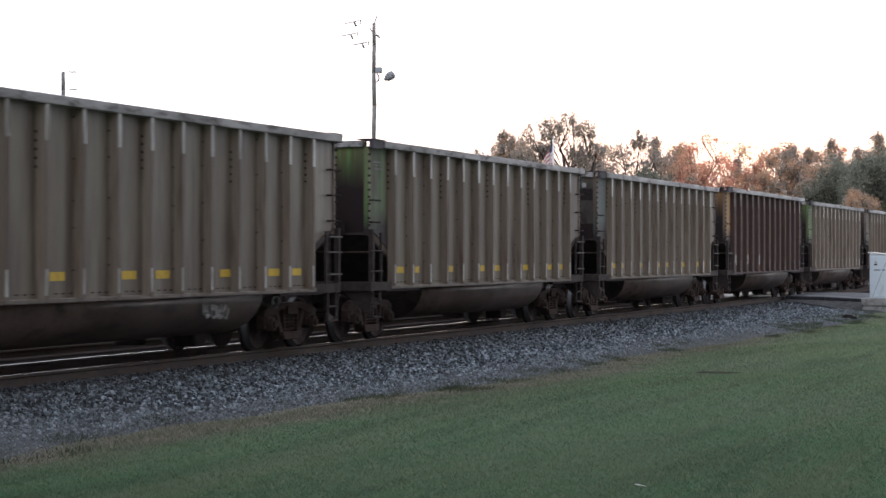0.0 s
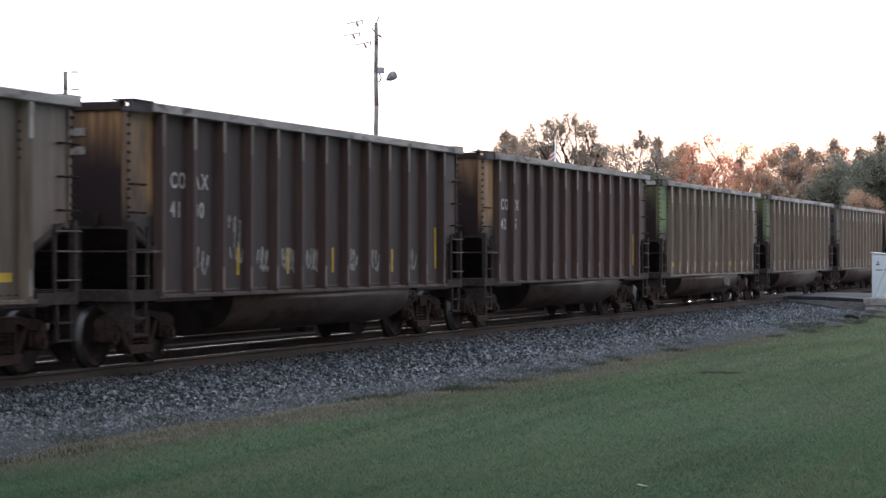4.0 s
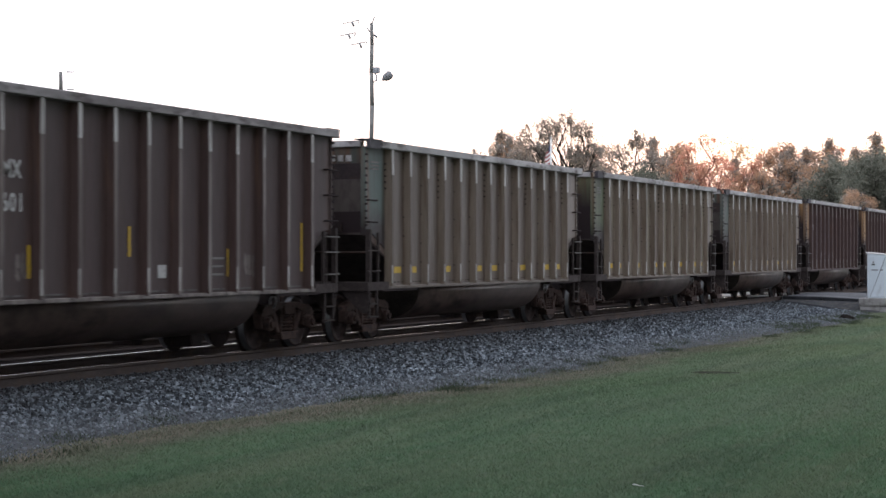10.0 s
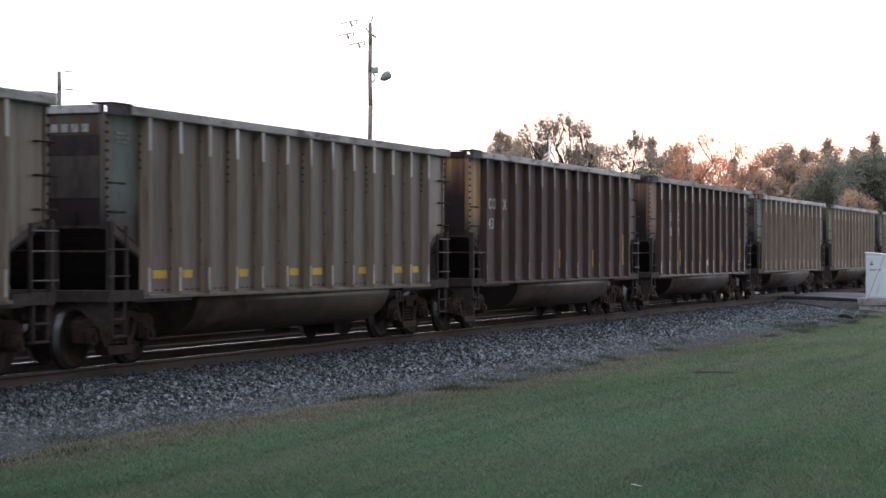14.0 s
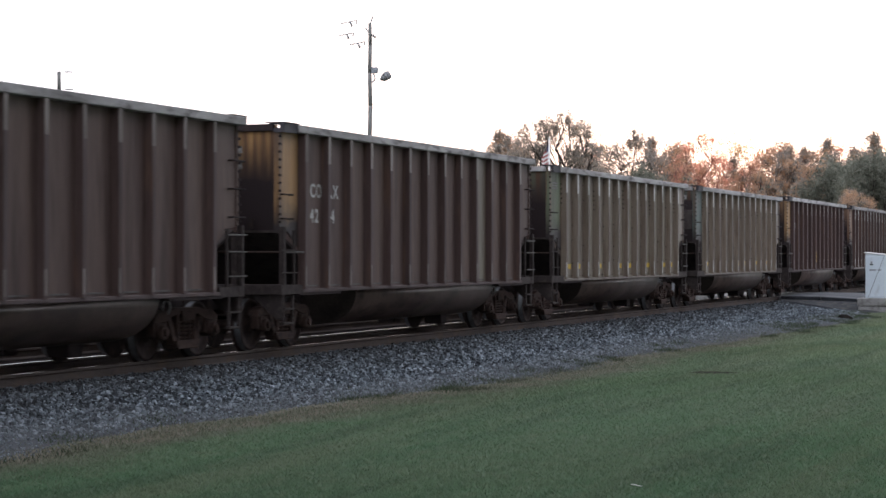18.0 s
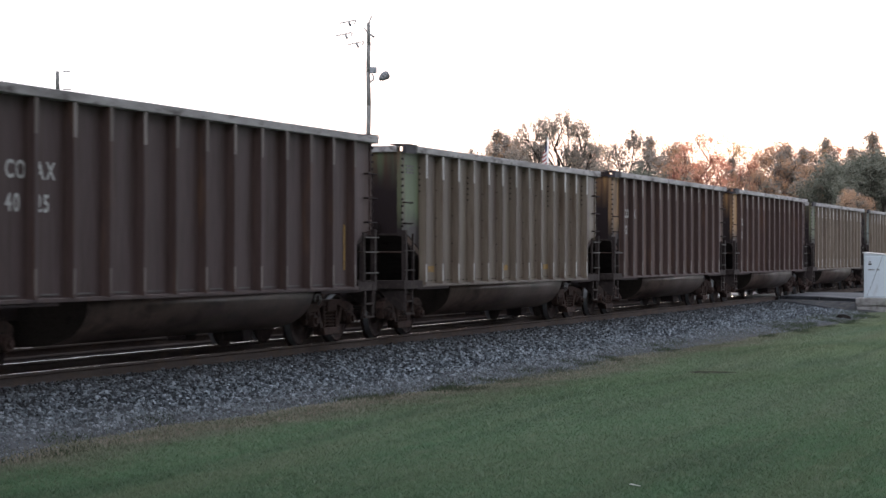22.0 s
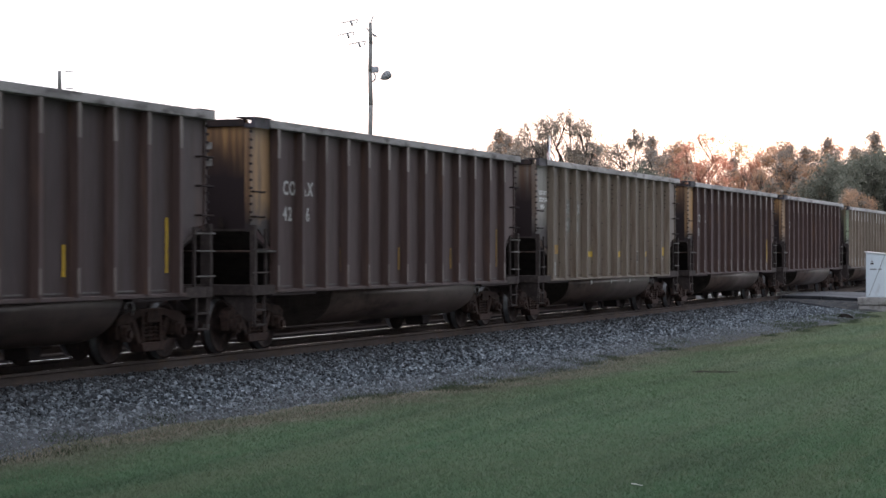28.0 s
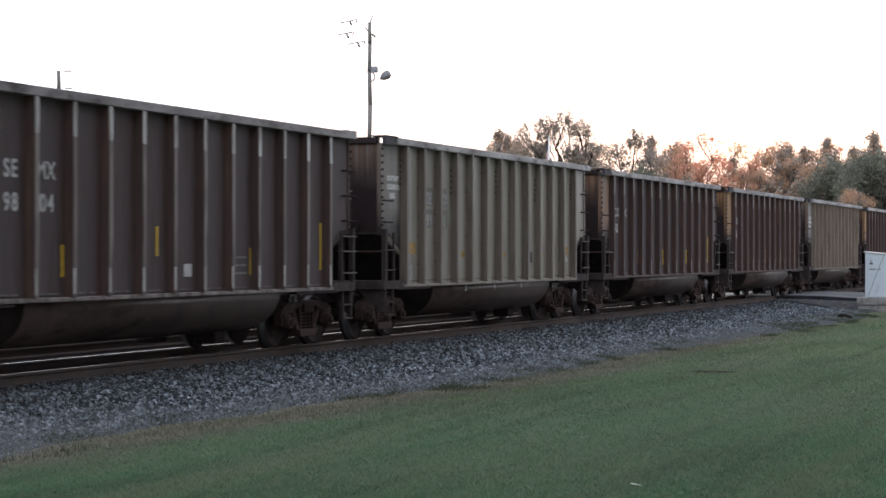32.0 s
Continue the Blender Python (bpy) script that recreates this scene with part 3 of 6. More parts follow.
        l.new(t.outputs["Fac"], bp.inputs["Height"])
        l.new(bp.outputs["Normal"], bs.inputs["Normal"])
    l.new(col, bs.inputs["Base Color"])
    bs.inputs["Roughness"].default_value = 0.95
    bs.inputs["Specular IOR Level"].default_value = 0.1
    return m


def bed_material():
    """Grey stones that run out into trodden soil and straw at the foot of the bank."""
    m = M["ballast"].copy()
    m.name = "grey_ballast_running_out"
    n, l = m.node_tree.nodes, m.node_tree.links
    bs = n["Principled BSDF"]
    src = bs.inputs["Base Color"].links[0].from_socket
    mx = n.new("ShaderNodeMix")
    mx.data_type = "RGBA"
    l.new(beyond(n, l, 0.8, -0.25, 0.2), mx.inputs["Factor"])
    l.new(src, mx.inputs["A"])
    mx.inputs["B"].default_value = (0.112, 0.106, 0.097, 1)
    dust = n.new("ShaderNodeMix")
    dust.data_type = "RGBA"
    l.new(beyond(n, l, 1.0, -1.5, -0.6), dust.inputs["Factor"])
    l.new(src, dust.inputs["A"])
    dust.inputs["B"].default_value = (0.085, 0.089, 0.095, 1)
    l.new(dust.outputs["Result"], mx.inputs["A"])
    l.new(mx.outputs["Result"], bs.inputs["Base Color"])
    return m


M["lawn"] = grass_material()


def build_ground():
    xs = [-3000, -800, -200, -60] + [-20 + 1.5 * k for k in range(105)] + [160, 220, 320, 500, 900, 1800, 4000]
    ys = [-3000, -800, -250, -120, -70] + [-45 + 1.0 * k for k in range(42)] + [-3.6, 10, 20, 40, 100, 300, 900, 3000]
    verts = [(x, y, ground_height(x, y) if -45 <= y <= -3.5 and -20 <= x <= 137 else GRASS_Z) for y in ys for x in xs]
    w = len(xs)
    faces = [(j * w + i, j * w + i + 1, (j + 1) * w + i + 1, (j + 1) * w + i) for j in range(len(ys) - 1) for i in range(w - 1)]
    me = sheet_mesh("ground", verts, faces, M["lawn"])
    for p in me.polygons:
        p.use_smooth = True
    mark_edge(me)
    structure("ground", me, "mown green lawn with worn brownish patches", "ground")


def toe(x):
    """Where the stones end and the lawn begins; they spread out towards the crossing."""
    x = np.asarray(x, float)
    return np.interp(x, [18, 21, 24, 27, 31, 38, 47, 55, 62, 72], [-3.55, -3.65, -4.0, -4.4, -4.7, -4.95, -4.7, -4.75, -5.1, -5.35]) + 0.1 * np.sin(x * 0.9) + 0.07 * np.sin(x * 2.3 + 2)


def bank(x, y):
    """The height of the stone bank between the sleepers' ends and the lawn."""
    foot = toe(x) + 0.1
    t = np.clip((-2.1 - y) / (-2.1 - foot), 0, 1)
    return np.where(y > -2.1, np.interp(y, [-2.1, -1.7, -0.9], [-0.25, -0.20, -0.19]), -0.25 - 0.335 * t ** 0.85 - 0.36 * np.maximum(foot - y, 0))


def track_bed():
    """The stone bed under both tracks: a flat top with a sloping shoulder to the lawn."""
    rng = np.random.default_rng(3)
    prof = [(-1.7, -0.20), (-0.9, -0.195), (0, -0.215), (0.9, -0.2), (2.0, -0.24), (3.2, -0.2), (4.1, -0.215), (5.2, -0.2), (6.2, -0.3), (8.5, -0.48), (15.0, -0.5), (16.0, -0.68)]
    xs = [-600, -300, -120, -40] + [-10 + 0.5 * k for k in range(220)] + [102, 110, 130, 200, 400, 900]
    verts, faces = [], []
    for x in xs:
        foot = float(toe(x))
        shoulder = [(foot - 0.6, -0.84), (foot + 0.1, -0.585)] + [(foot + 0.1 + (-2.1 - foot - 0.1) * k, float(bank(x, foot + 0.1 + (-2.1 - foot - 0.1) * k))) for k in (0.35, 0.7, 1.0)]
        for y, z in shoulder + prof:
            j = 0.03 if -10 <= x <= 100 and y < -1 else 0.0
            verts.append((x, y, z + j * (rng.random() - 0.5)))
    w = len(prof) + 5
    for i in range(len(xs) - 1):
        for j in range(w - 1):
            faces.append((i * w + j, i * w + j + 1, (i + 1) * w + j + 1, (i + 1) * w + j))
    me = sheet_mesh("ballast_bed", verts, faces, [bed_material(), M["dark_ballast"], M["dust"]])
    # from the near rail on, the bed's colours carry the train's shade
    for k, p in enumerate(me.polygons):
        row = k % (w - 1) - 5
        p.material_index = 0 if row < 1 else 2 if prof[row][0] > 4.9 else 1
    mark_edge(me)
    structure("ballast_bed", me, "grey crushed-stone track bed with a sloping shoulder", "ballast")


def rail_profile():
    half = [(0.0, -0.185), (0.075, -0.185), (0.075, -0.172), (0.012, -0.150), (0.009, -0.055), (0.036, -0.042), (0.037, -0.008), (0.034, -0.003), (0.011, 0.0), (0.0, 0.0005)]
    return [(y, z) for y, z in half] + [(-y, z) for y, z in half[-2:0:-1]]


def build_tracks():
    prof = rail_profile()
    for name, yc in (("railway_track", 0.0), ("railway_track_far", 4.13)):
        root = tagged(new("railway_track"), "steel rails on wooden sleepers in grey stone ballast", "railway track", kind="structure")
        rail = None
        for side in (-0.7535, 0.7535):
            bm = bmesh.new()
            ends = [[bm.verts.new((x, y, z)) for y, z in prof] for x in (-600, 900)]
            k = len(prof)
            for i in range(k):
                f = bm.faces.new((ends[0][i], ends[0][(i + 1) % k], ends[1][(i + 1) % k], ends[1][i]))
                top = prof[i][1] > -0.001 and prof[(i + 1) % k][1] > -0.001
                f.material_index = 1 if top else 0
            part("rail", bm, [M["rail"], M["rail_top"]], root, at=pose(0, yc + side, 0, 1.43 if side > 0 else -1.43))      # canted inwards
        bm = bmesh.new()
        box(bm, -0.115, 0.115, -1.3, 1.3, -0.38, -0.205)
        soften(bm, 0.012)
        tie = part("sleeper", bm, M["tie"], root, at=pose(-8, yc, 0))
        for k in range(1, 200 if yc == 0 else 120):
            again(tie, pose(-8 + 0.53 * k, yc + 0.03 * math.sin(k * 2.1), 0.006 * math.sin(k * 1.7)))


build_ground()
track_bed()
build_tracks()


# ---- the coal cars ----
PITCH, HALF, SILL = 16.18, 7.265, 1.04
SIDE, OUT = 1.46, 1.61            # half width over the sheets, and over ribs and chords


def corner_outline(sign, high, x_end):
    """The end bay of a side: cut away at its foot to the slope of the end hopper."""
    return [(sign * (HALF - 0.5), high - 0.02), (sign * (HALF - 0.5), high - 0.145), (sign * HALF, high - 0.145), (sign * HALF, 2.14), (sign * (HALF - 0.35), 2.10), (sign * x_end, 1.78), (sign * x_end, high - 0.02)]


def wheelset_mesh():
    bm = bmesh.new()
    tube(bm, (0, -1.05, 0), (0, 1.05, 0), 0.085, sides=10)
    for s in (-1, 1):
        # lathe: flange inside, tread, rim, dished plate, hub
        prof = [(0.50, -0.08), (0.50, -0.05), (0.457, -0.035), (0.452, 0.065), (0.40, 0.068), (0.385, 0.03), (0.17, 0.012), (0.155, 0.075), (0.09, 0.08)]
        ring = []
        for r, y in prof:
            ring.append([bm.verts.new((r * math.cos(a * math.tau / 28), s * (0.775 + y), r * math.sin(a * math.tau / 28))) for a in range(28)])
        for i in range(len(prof) - 1):
            for a in range(28):
                f = bm.faces.new((ring[i][a], ring[i][(a + 1) % 28], ring[i + 1][(a + 1) % 28], ring[i + 1][a]))
                f.material_index, f.smooth = (1 if i == 2 else 0), True
        f = bm.faces.new(ring[-1])
        f = bm.faces.new(ring[0])
    return finish("wheelset", bm, [M["wheel"], M["tread"]])


def side_frame_mesh():
    """A cast truck side: bowed top member, open middle for the springs, pedestals with bearing boxes."""
    bm = bmesh.new()
    top = [(-1.13, 0.60), (-1.10, 0.70), (-0.95, 0.77), (-0.6, 0.79), (-0.42, 0.83), (0.42, 0.83), (0.6, 0.79), (0.95, 0.77), (1.10, 0.70), (1.13, 0.60)]
    low = [(1.03, 0.59), (0.74, 0.62), (0.56, 0.66), (0.40, 0.735), (-0.40, 0.735), (-0.56, 0.66), (-0.74, 0.62), (-1.03, 0.59)]
    prism(bm, top + low, -0.09, 0.09)
    for s in (-1, 1):
        prism(bm, [(s * 0.66, 0.68), (s * 0.52, 0.70), (s * 0.30, 0.30), (s * 0.40, 0.24)], -0.075, 0.075)    # diagonal
        prism(bm, [(s * 0.33, 0.76), (s * 0.26, 0.76), (s * 0.26, 0.30), (s * 0.33, 0.30)], -0.09, 0.09)      # column
        prism(bm, [(s * 1.13, 0.62), (s * 1.07, 0.62), (s * 1.05, 0.38), (s * 1.11, 0.38)], -0.08, 0.08)      # pedestal jaws
        prism(bm, [(s * 0.73, 0.64), (s * 0.66, 0.64), (s * 0.68, 0.40), (s * 0.74, 0.40)], -0.08, 0.08)
    prism(bm, [(-0.42, 0.31), (0.42, 0.31), (0.34, 0.17), (-0.34, 0.17)], -0.12, 0.12)                        # spring seat
    soften(bm, 0.012)
    return finish("side_frame", bm, M["truck"])


def spring_mesh():
    """One coil spring, turned from rings round a dark core."""
    bm = bmesh.new()
    prof = [(0.03, 0.31)]
    for k in range(5):
        z = 0.325 + 0.06 * k
        prof += [(0.055, z), (0.082, z + 0.012), (0.082, z + 0.034), (0.055, z + 0.046)]
    prof.append((0.03, 0.63))
    rings = [[bm.verts.new((r * math.cos(a * math.tau / 10), r * math.sin(a * math.tau / 10), z)) for a in range(10)] for r, z in prof]
    for i in range(len(prof) - 1):
        for a in range(10):
            bm.faces.new((rings[i][a], rings[i][(a + 1) % 10], rings[i + 1][(a + 1) % 10], rings[i + 1][a]))
    bm.faces.new(rings[0])
    bm.faces.new(rings[-1])
    return finish("coil_spring", bm, M["truck"])


def build_truck(car, x, parts):
    bm = bmesh.new()
    prism(bm, [(-0.22, 0.78), (0.22, 0.78), (0.2, 0.62), (-0.2, 0.62)], -1.12, 1.12)
    tube(bm, (0, 0, 0.76), (0, 0, 0.95), 0.2, sides=14)
    box(bm, -0.8, 0.8, -0.06, 0.06, 0.30, 0.36)
    truck = part("truck", bm, M["truck"], car, "grimy two-axle cast steel truck", at=pose(x, 0, 0))
    for s in (-1, 1):
        o = new("side_frame", parts["frame"])
        o.parent, o.matrix_basis = truck, pose(0, s * 1.0, 0)
        for dx in (-0.18, 0.0, 0.18):
            o = new("coil_spring", parts["spring"])
            o.parent, o.matrix_basis = truck, pose(dx, s * 1.0, 0)
        for dx in (-0.89, 0.89):
            bm = bmesh.new()
            tube(bm, (dx, s * 0.92, 0.457), (dx, s * 1.17, 0.457), 0.125, 0.115, 12)
            tube(bm, (dx, s * 1.17, 0.457), (dx, s * 1.21, 0.457), 0.07, 0.06, 8)
            prism(bm, [(dx - 0.16, 0.60), (dx + 0.16, 0.60), (dx + 0.13, 0.45), (dx - 0.13, 0.45)], s * 0.92, s * 1.09)
            part("bearing_box", bm, M["truck"], truck)
    sets = []
    for dx in (-0.89, 0.89):
        o = new("wheelset", parts["wheels"])
        o.parent, o.matrix_basis = truck, pose(dx, 0, 0.457)
        sets.append(o)
    return sets


def rib_mesh(sheet, face, bare, high, patches=True):
    """A hollow-looking pressed stake: flanges on the sheet, raised web, pale strips at its head and foot."""
    bm = bmesh.new()
    w, d = 0.055, OUT - SIDE - 0.012
    z0, z1 = SILL + 0.02, high - 0.135
    prof = [(-0.105, 0.0), (-0.105, 0.012), (-w - 0.01, 0.014), (-w, d - 0.01), (-w + 0.012, d), (-w + 0.055, d), (w - 0.012, d), (w, d - 0.01), (w + 0.01, 0.014), (0.105, 0.012), (0.105, 0.0)]
    levels = [z0, z0 + 0.06, z0 + 0.42, z1 - 0.5, z1] if patches else [z0, z1]
    rings = [[bm.verts.new((x, -y, z)) for x, y in prof] for z in levels]
    k = len(prof)
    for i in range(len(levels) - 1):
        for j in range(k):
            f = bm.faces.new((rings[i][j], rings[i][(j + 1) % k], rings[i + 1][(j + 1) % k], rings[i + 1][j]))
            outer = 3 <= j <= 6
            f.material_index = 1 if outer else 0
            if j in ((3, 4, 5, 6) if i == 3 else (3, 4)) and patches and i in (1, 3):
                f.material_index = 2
    bm.faces.new(rings[0])
    bm.faces.new(rings[-1])
    return finish("rib", bm, [sheet, face, bare])


def build_car(label, high, step, sheet, rib_side, rib_face, rib_head, tub, platform, tub_ends, bolts):
    """One high-sided coal gondola with a rounded tub between its trucks; x runs forwards, z from the rail heads."""
    car = tagged(new("coal_gondola"), label, "coal car", "coal cars of the train")
    ribs = [step * (k - 6) - (0.085 if step > 1.028 else 0.045) for k in range(13)]
    x_end = 6 * step + 0.10
    # sides between the end bays, then the four end bays
    for s in (-1, 1):
        bm = bmesh.new()
        y0, y1 = s * SIDE, s * (SIDE - 0.03)
        prism(bm, [(-x_end, high - 0.02), (x_end, high - 0.02), (x_end, SILL), (-x_end, SILL)], y0, y1)
        part("side_sheet", bm, sheet, car)
        for e in (-1, 1):
            bm = bmesh.new()
            prism(bm, corner_outline(e, high, x_end), s * SIDE - s * 0.003, y1)
            part("end_bay_sheet", bm, M["end_paint"] if e < 0 else sheet, car)
    # ribs
    rm = rib_mesh(rib_side, rib_face, rib_head, high)
    for s in (-1, 1):
        for x in ribs:
            o = new("rib", rm)
            o.parent = car
            o.matrix_basis = pose(x, -SIDE, 0) if s < 0 else pose(x, SIDE, 0, 0, 0, 180)
    for s in (-1, 1):
        for k in (0, 3, 6, 9, 12):
            if step > 1.02:
                break
            bm = bmesh.new()
            for i in range(5):
                z = high - 0.42 - 0.12 * i - 0.1 * (k % 2)
                box(bm, ribs[k] - 0.125, ribs[k] - 0.10, *sorted((s * SIDE, s * (SIDE + 0.025))), z - 0.018, z + 0.018)
            tagged(part("bolt_strip", bm, bolts, car), kind="stuff")
        if step < 1.02:
            for k, x in enumerate(ribs):
                if k % 3 == 0:
                    continue
                bm = bmesh.new()
                for i in range(5):
                    z = SILL + 0.35 + 0.52 * i + 0.07 * ((k + i) % 3)
                    box(bm, x - 0.122, x - 0.106, *sorted((s * SIDE, s * (SIDE + 0.02))), z - 0.013, z + 0.013)
                tagged(part("bolt_strip", bm, bolts, car), kind="stuff")
        bm = bmesh.new()
        for x in ribs[:-1]:
            # brown cars: thin pale strips stand for the highlight on the sill ledge
            if step > 1.02:
                box(bm, x + 0.22, x + 0.78, *sorted((s * SIDE, s * (SIDE + 0.018))), SILL + 0.07, SILL + 0.095)
                continue
            for i in range(4):
                box(bm, x + 0.2 + 0.2 * i, x + 0.28 + 0.2 * i, *sorted((s * SIDE, s * (SIDE + 0.006))), SILL + 0.085, SILL + 0.105)
        tagged(part("ledge_strip" if step > 1.02 else "drain_slot_strip", bm, M["handrail"] if step > 1.02 else bolts, car), kind="stuff")
    # corner posts with their bolted edge
    for s in (-1, 1):
        for e in (-1, 1):
            bm = bmesh.new()
            x0, x1 = sorted((e * (HALF + 0.012), e * (HALF - 0.07)))
            y0, y1 = sorted((s * (SIDE + 0.02), s * (SIDE - 0.08)))
            box(bm, x0, x1, y0, y1, 2.05, high - 0.13)
            part("corner_post", bm, M["end_paint"] if e < 0 else sheet, car)
            bm = bmesh.new()
            for k in range(12):
                z = 2.22 + k * 0.135
                xa, xb = sorted((e * (HALF + 0.035), e * (HALF - 0.02)))
                ya, yb = sorted((s * (SIDE + 0.05), s * (SIDE + 0.015)))
                box(bm, xa, xb, ya, yb, z, z + 0.04)
            tagged(part("bolt_strip", bm, bolts, car), kind="stuff")
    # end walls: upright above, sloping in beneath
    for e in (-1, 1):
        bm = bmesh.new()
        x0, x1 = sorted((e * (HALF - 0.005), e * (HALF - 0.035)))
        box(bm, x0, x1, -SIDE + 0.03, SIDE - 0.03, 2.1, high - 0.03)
        part("end_sheet", bm, M["darkened_end"], car)
        bm = bmesh.new()
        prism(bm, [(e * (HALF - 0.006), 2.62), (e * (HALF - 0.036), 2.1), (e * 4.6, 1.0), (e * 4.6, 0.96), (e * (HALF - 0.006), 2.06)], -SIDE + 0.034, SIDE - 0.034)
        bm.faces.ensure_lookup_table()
        # the two flanks are blacker than the underside
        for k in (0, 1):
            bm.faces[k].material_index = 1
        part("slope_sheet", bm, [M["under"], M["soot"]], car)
        for y in (-0.95, 0, 0.95):
            bm = bmesh.new()
            box(bm, *sorted((e * (HALF + 0.055), e * (HALF - 0.003))), y - 0.045, y + 0.045, 2.12, 2.3)
            part("end_stiffener", bm, M["soot"], car)
    # top chords
    for s in (-1, 1):
        bm = bmesh.new()
        y0, y1 = sorted((s * OUT, s * (SIDE - 0.06)))
        box(bm, -HALF + 0.55, HALF + 0.06, y0, y1, high - 0.14, high)
        soften(bm, 0.012)
        part("top_chord", bm, M["dark_cap"] if step == 1.025 else M["cap"], car)
        bm = bmesh.new()
        y0, y1 = sorted((s * (OUT - 0.01), s * (SIDE - 0.22)))
        box(bm, HALF - 0.45, HALF + 0.1, y0, y1, high + 0.002, high + 0.02)
        part("corner_plate", bm, M["cap"] if high < 3.9 else platform, car)
        bm = bmesh.new()
        box(bm, -HALF - 0.06, -HALF + 0.6, y0, y1, high + 0.002, high + 0.02)
        box(bm, -HALF - 0.055, -HALF - 0.01, *sorted((s * (OUT - 0.02), s * (OUT - 0.1))), high - 0.16, high)
        box(bm, -HALF - 0.009, -HALF + 0.546, *sorted((s * (OUT - 0.03), s * (OUT - 0.05))), high - 0.16, high)
        if step > 1.022:
            box(bm, -HALF - 0.05, -HALF - 0.012, *sorted((s * (OUT - 0.101), s * (SIDE - 0.068))), high - 0.16, high - 0.085)
        part("corner_plate", bm, M["corner"], car)
    for e in (-1, 1):
        bm = bmesh.new()
        x0, x1 = sorted((e * (HALF + 0.06), e * (HALF - 0.08)))
        box(bm, x0, x1, -SIDE + 0.07, SIDE - 0.07, high - 0.14, high - 0.015)
        soften(bm, 0.01)
        part("end_chord", bm, M["cap"] if e > 0 or high < 3.9 else M["soot"], car)
    # sills, tub, centre beam
    for s in (-1, 1):
        bm = bmesh.new()
        y0, y1 = sorted((s * (SIDE + 0.10), s * (SIDE - 0.1)))
        box(bm, -x_end - 0.06, x_end + 0.06, y0, y1, SILL - 0.03, SILL + 0.035)
        soften(bm, 0.01)
        part("side_sill", bm, rib_face, car)
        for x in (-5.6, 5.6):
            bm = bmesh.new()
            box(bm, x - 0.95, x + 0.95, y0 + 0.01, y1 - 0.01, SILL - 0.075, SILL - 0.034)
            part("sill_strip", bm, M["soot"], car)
    bm = bmesh.new()
    cut = [(-1.42 * math.cos(a) ** 0.55, 1.005 - 0.68 * math.sin(a) ** 0.9) for a in [k * 0.14 for k in range(11)]]
    cut = cut + [(-y, z) for y, z in cut[::-1]]
    rings = []
    for x, pull in ((tub_ends[0], 0.0), (tub_ends[1], -0.35)):
        rings.append([bm.verts.new((x + pull * (1.005 - z), y, z)) for y, z in cut])
    k = len(cut)
    for i in range(k):
        f = bm.faces.new((rings[0][i], rings[0][(i + 1) % k], rings[1][(i + 1) % k], rings[1][i]))
        f.smooth = i < k - 1
    # the rear end is near-black, darker than the tub's sides
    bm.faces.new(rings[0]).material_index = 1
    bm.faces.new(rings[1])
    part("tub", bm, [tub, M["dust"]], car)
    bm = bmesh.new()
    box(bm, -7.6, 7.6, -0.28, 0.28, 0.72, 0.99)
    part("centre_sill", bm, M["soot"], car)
    # end platforms, ladders, steps, couplers
    for e in (-1, 1):
        bm = bmesh.new()
        x0, x1 = sorted((e * (HALF + 0.08), e * (HALF - 0.14)))
        box(bm, x0, x1, -OUT + 0.05, OUT - 0.05, 0.98, 1.16)
        soften(bm, 0.01)
        part("end_sill", bm, platform, car)
        for s in (-1, 1):
            bm = bmesh.new()
            v = [[bm.verts.new((e * x, s * y, z)) for y, z in ((1.55, 0.978), (0.95, 0.978), (1.42, 0.56), (1.52, 0.56))] for x in (HALF + 0.02, HALF - 0.01)]
            bm.faces.new(v[0])
            bm.faces.new(v[1][::-1])
            for k in range(4):
                bm.faces.new((v[0][k], v[1][k], v[1][(k + 1) % 4], v[0][(k + 1) % 4]))
            part("gusset", bm, platform, car)
            bm = bmesh.new()
            x0, x1 = sorted((e * (HALF - 0.14), e * (x_end + 0.064)))
            y0, y1 = sorted((s * (OUT - 0.06), s * (OUT - 0.16)))
            box(bm, x0, x1, y0, y1, 0.99, 1.15)
            part("step_plate", bm, platform, car)
            # upright posts between platform and hopper
            for x, y, r in ((HALF - 0.02, OUT - 0.08, 0.045), (HALF - 0.02, 0.62, 0.05)):
                bm = bmesh.new()
                box(bm, *sorted((e * x - r, e * x + r)), *sorted((s * y - r, s * y + r)), 1.15, 2.16 if y > 1 else 2.1)
                part("end_post", bm, platform, car)
            bm = bmesh.new()
            if e < 0 and step > 1.028:
                tube(bm, (-HALF + 0.05, s * (OUT - 0.06), 1.72), (-x_end - 0.02, s * (OUT - 0.06), 1.72), 0.02, sides=6)
                part("side_handrail", bm, M["handrail"], car)
                bm = bmesh.new()
            box(bm, *sorted((e * (HALF - 0.52) - 0.025, e * (HALF - 0.52) + 0.025)), *sorted((s * (OUT - 0.07), s * (OUT - 0.11))), 1.15, 2.1)
            part("ladder_rail", bm, platform, car)
            for z in ((1.32, 1.72, 2.0) if e > 0 else (1.36, 1.75)):
                bm = bmesh.new()
                tube(bm, (e * (HALF - 0.54), s * (OUT - 0.04), z), (e * (HALF + 0.12), s * (OUT - 0.04), z), 0.014, sides=6)
                part("rung", bm, M["handrail"] if e > 0 else platform, car)
            for z in ((2.29, 2.755, 3.22) if e > 0 else (2.3, 2.72)):
                bm = bmesh.new()
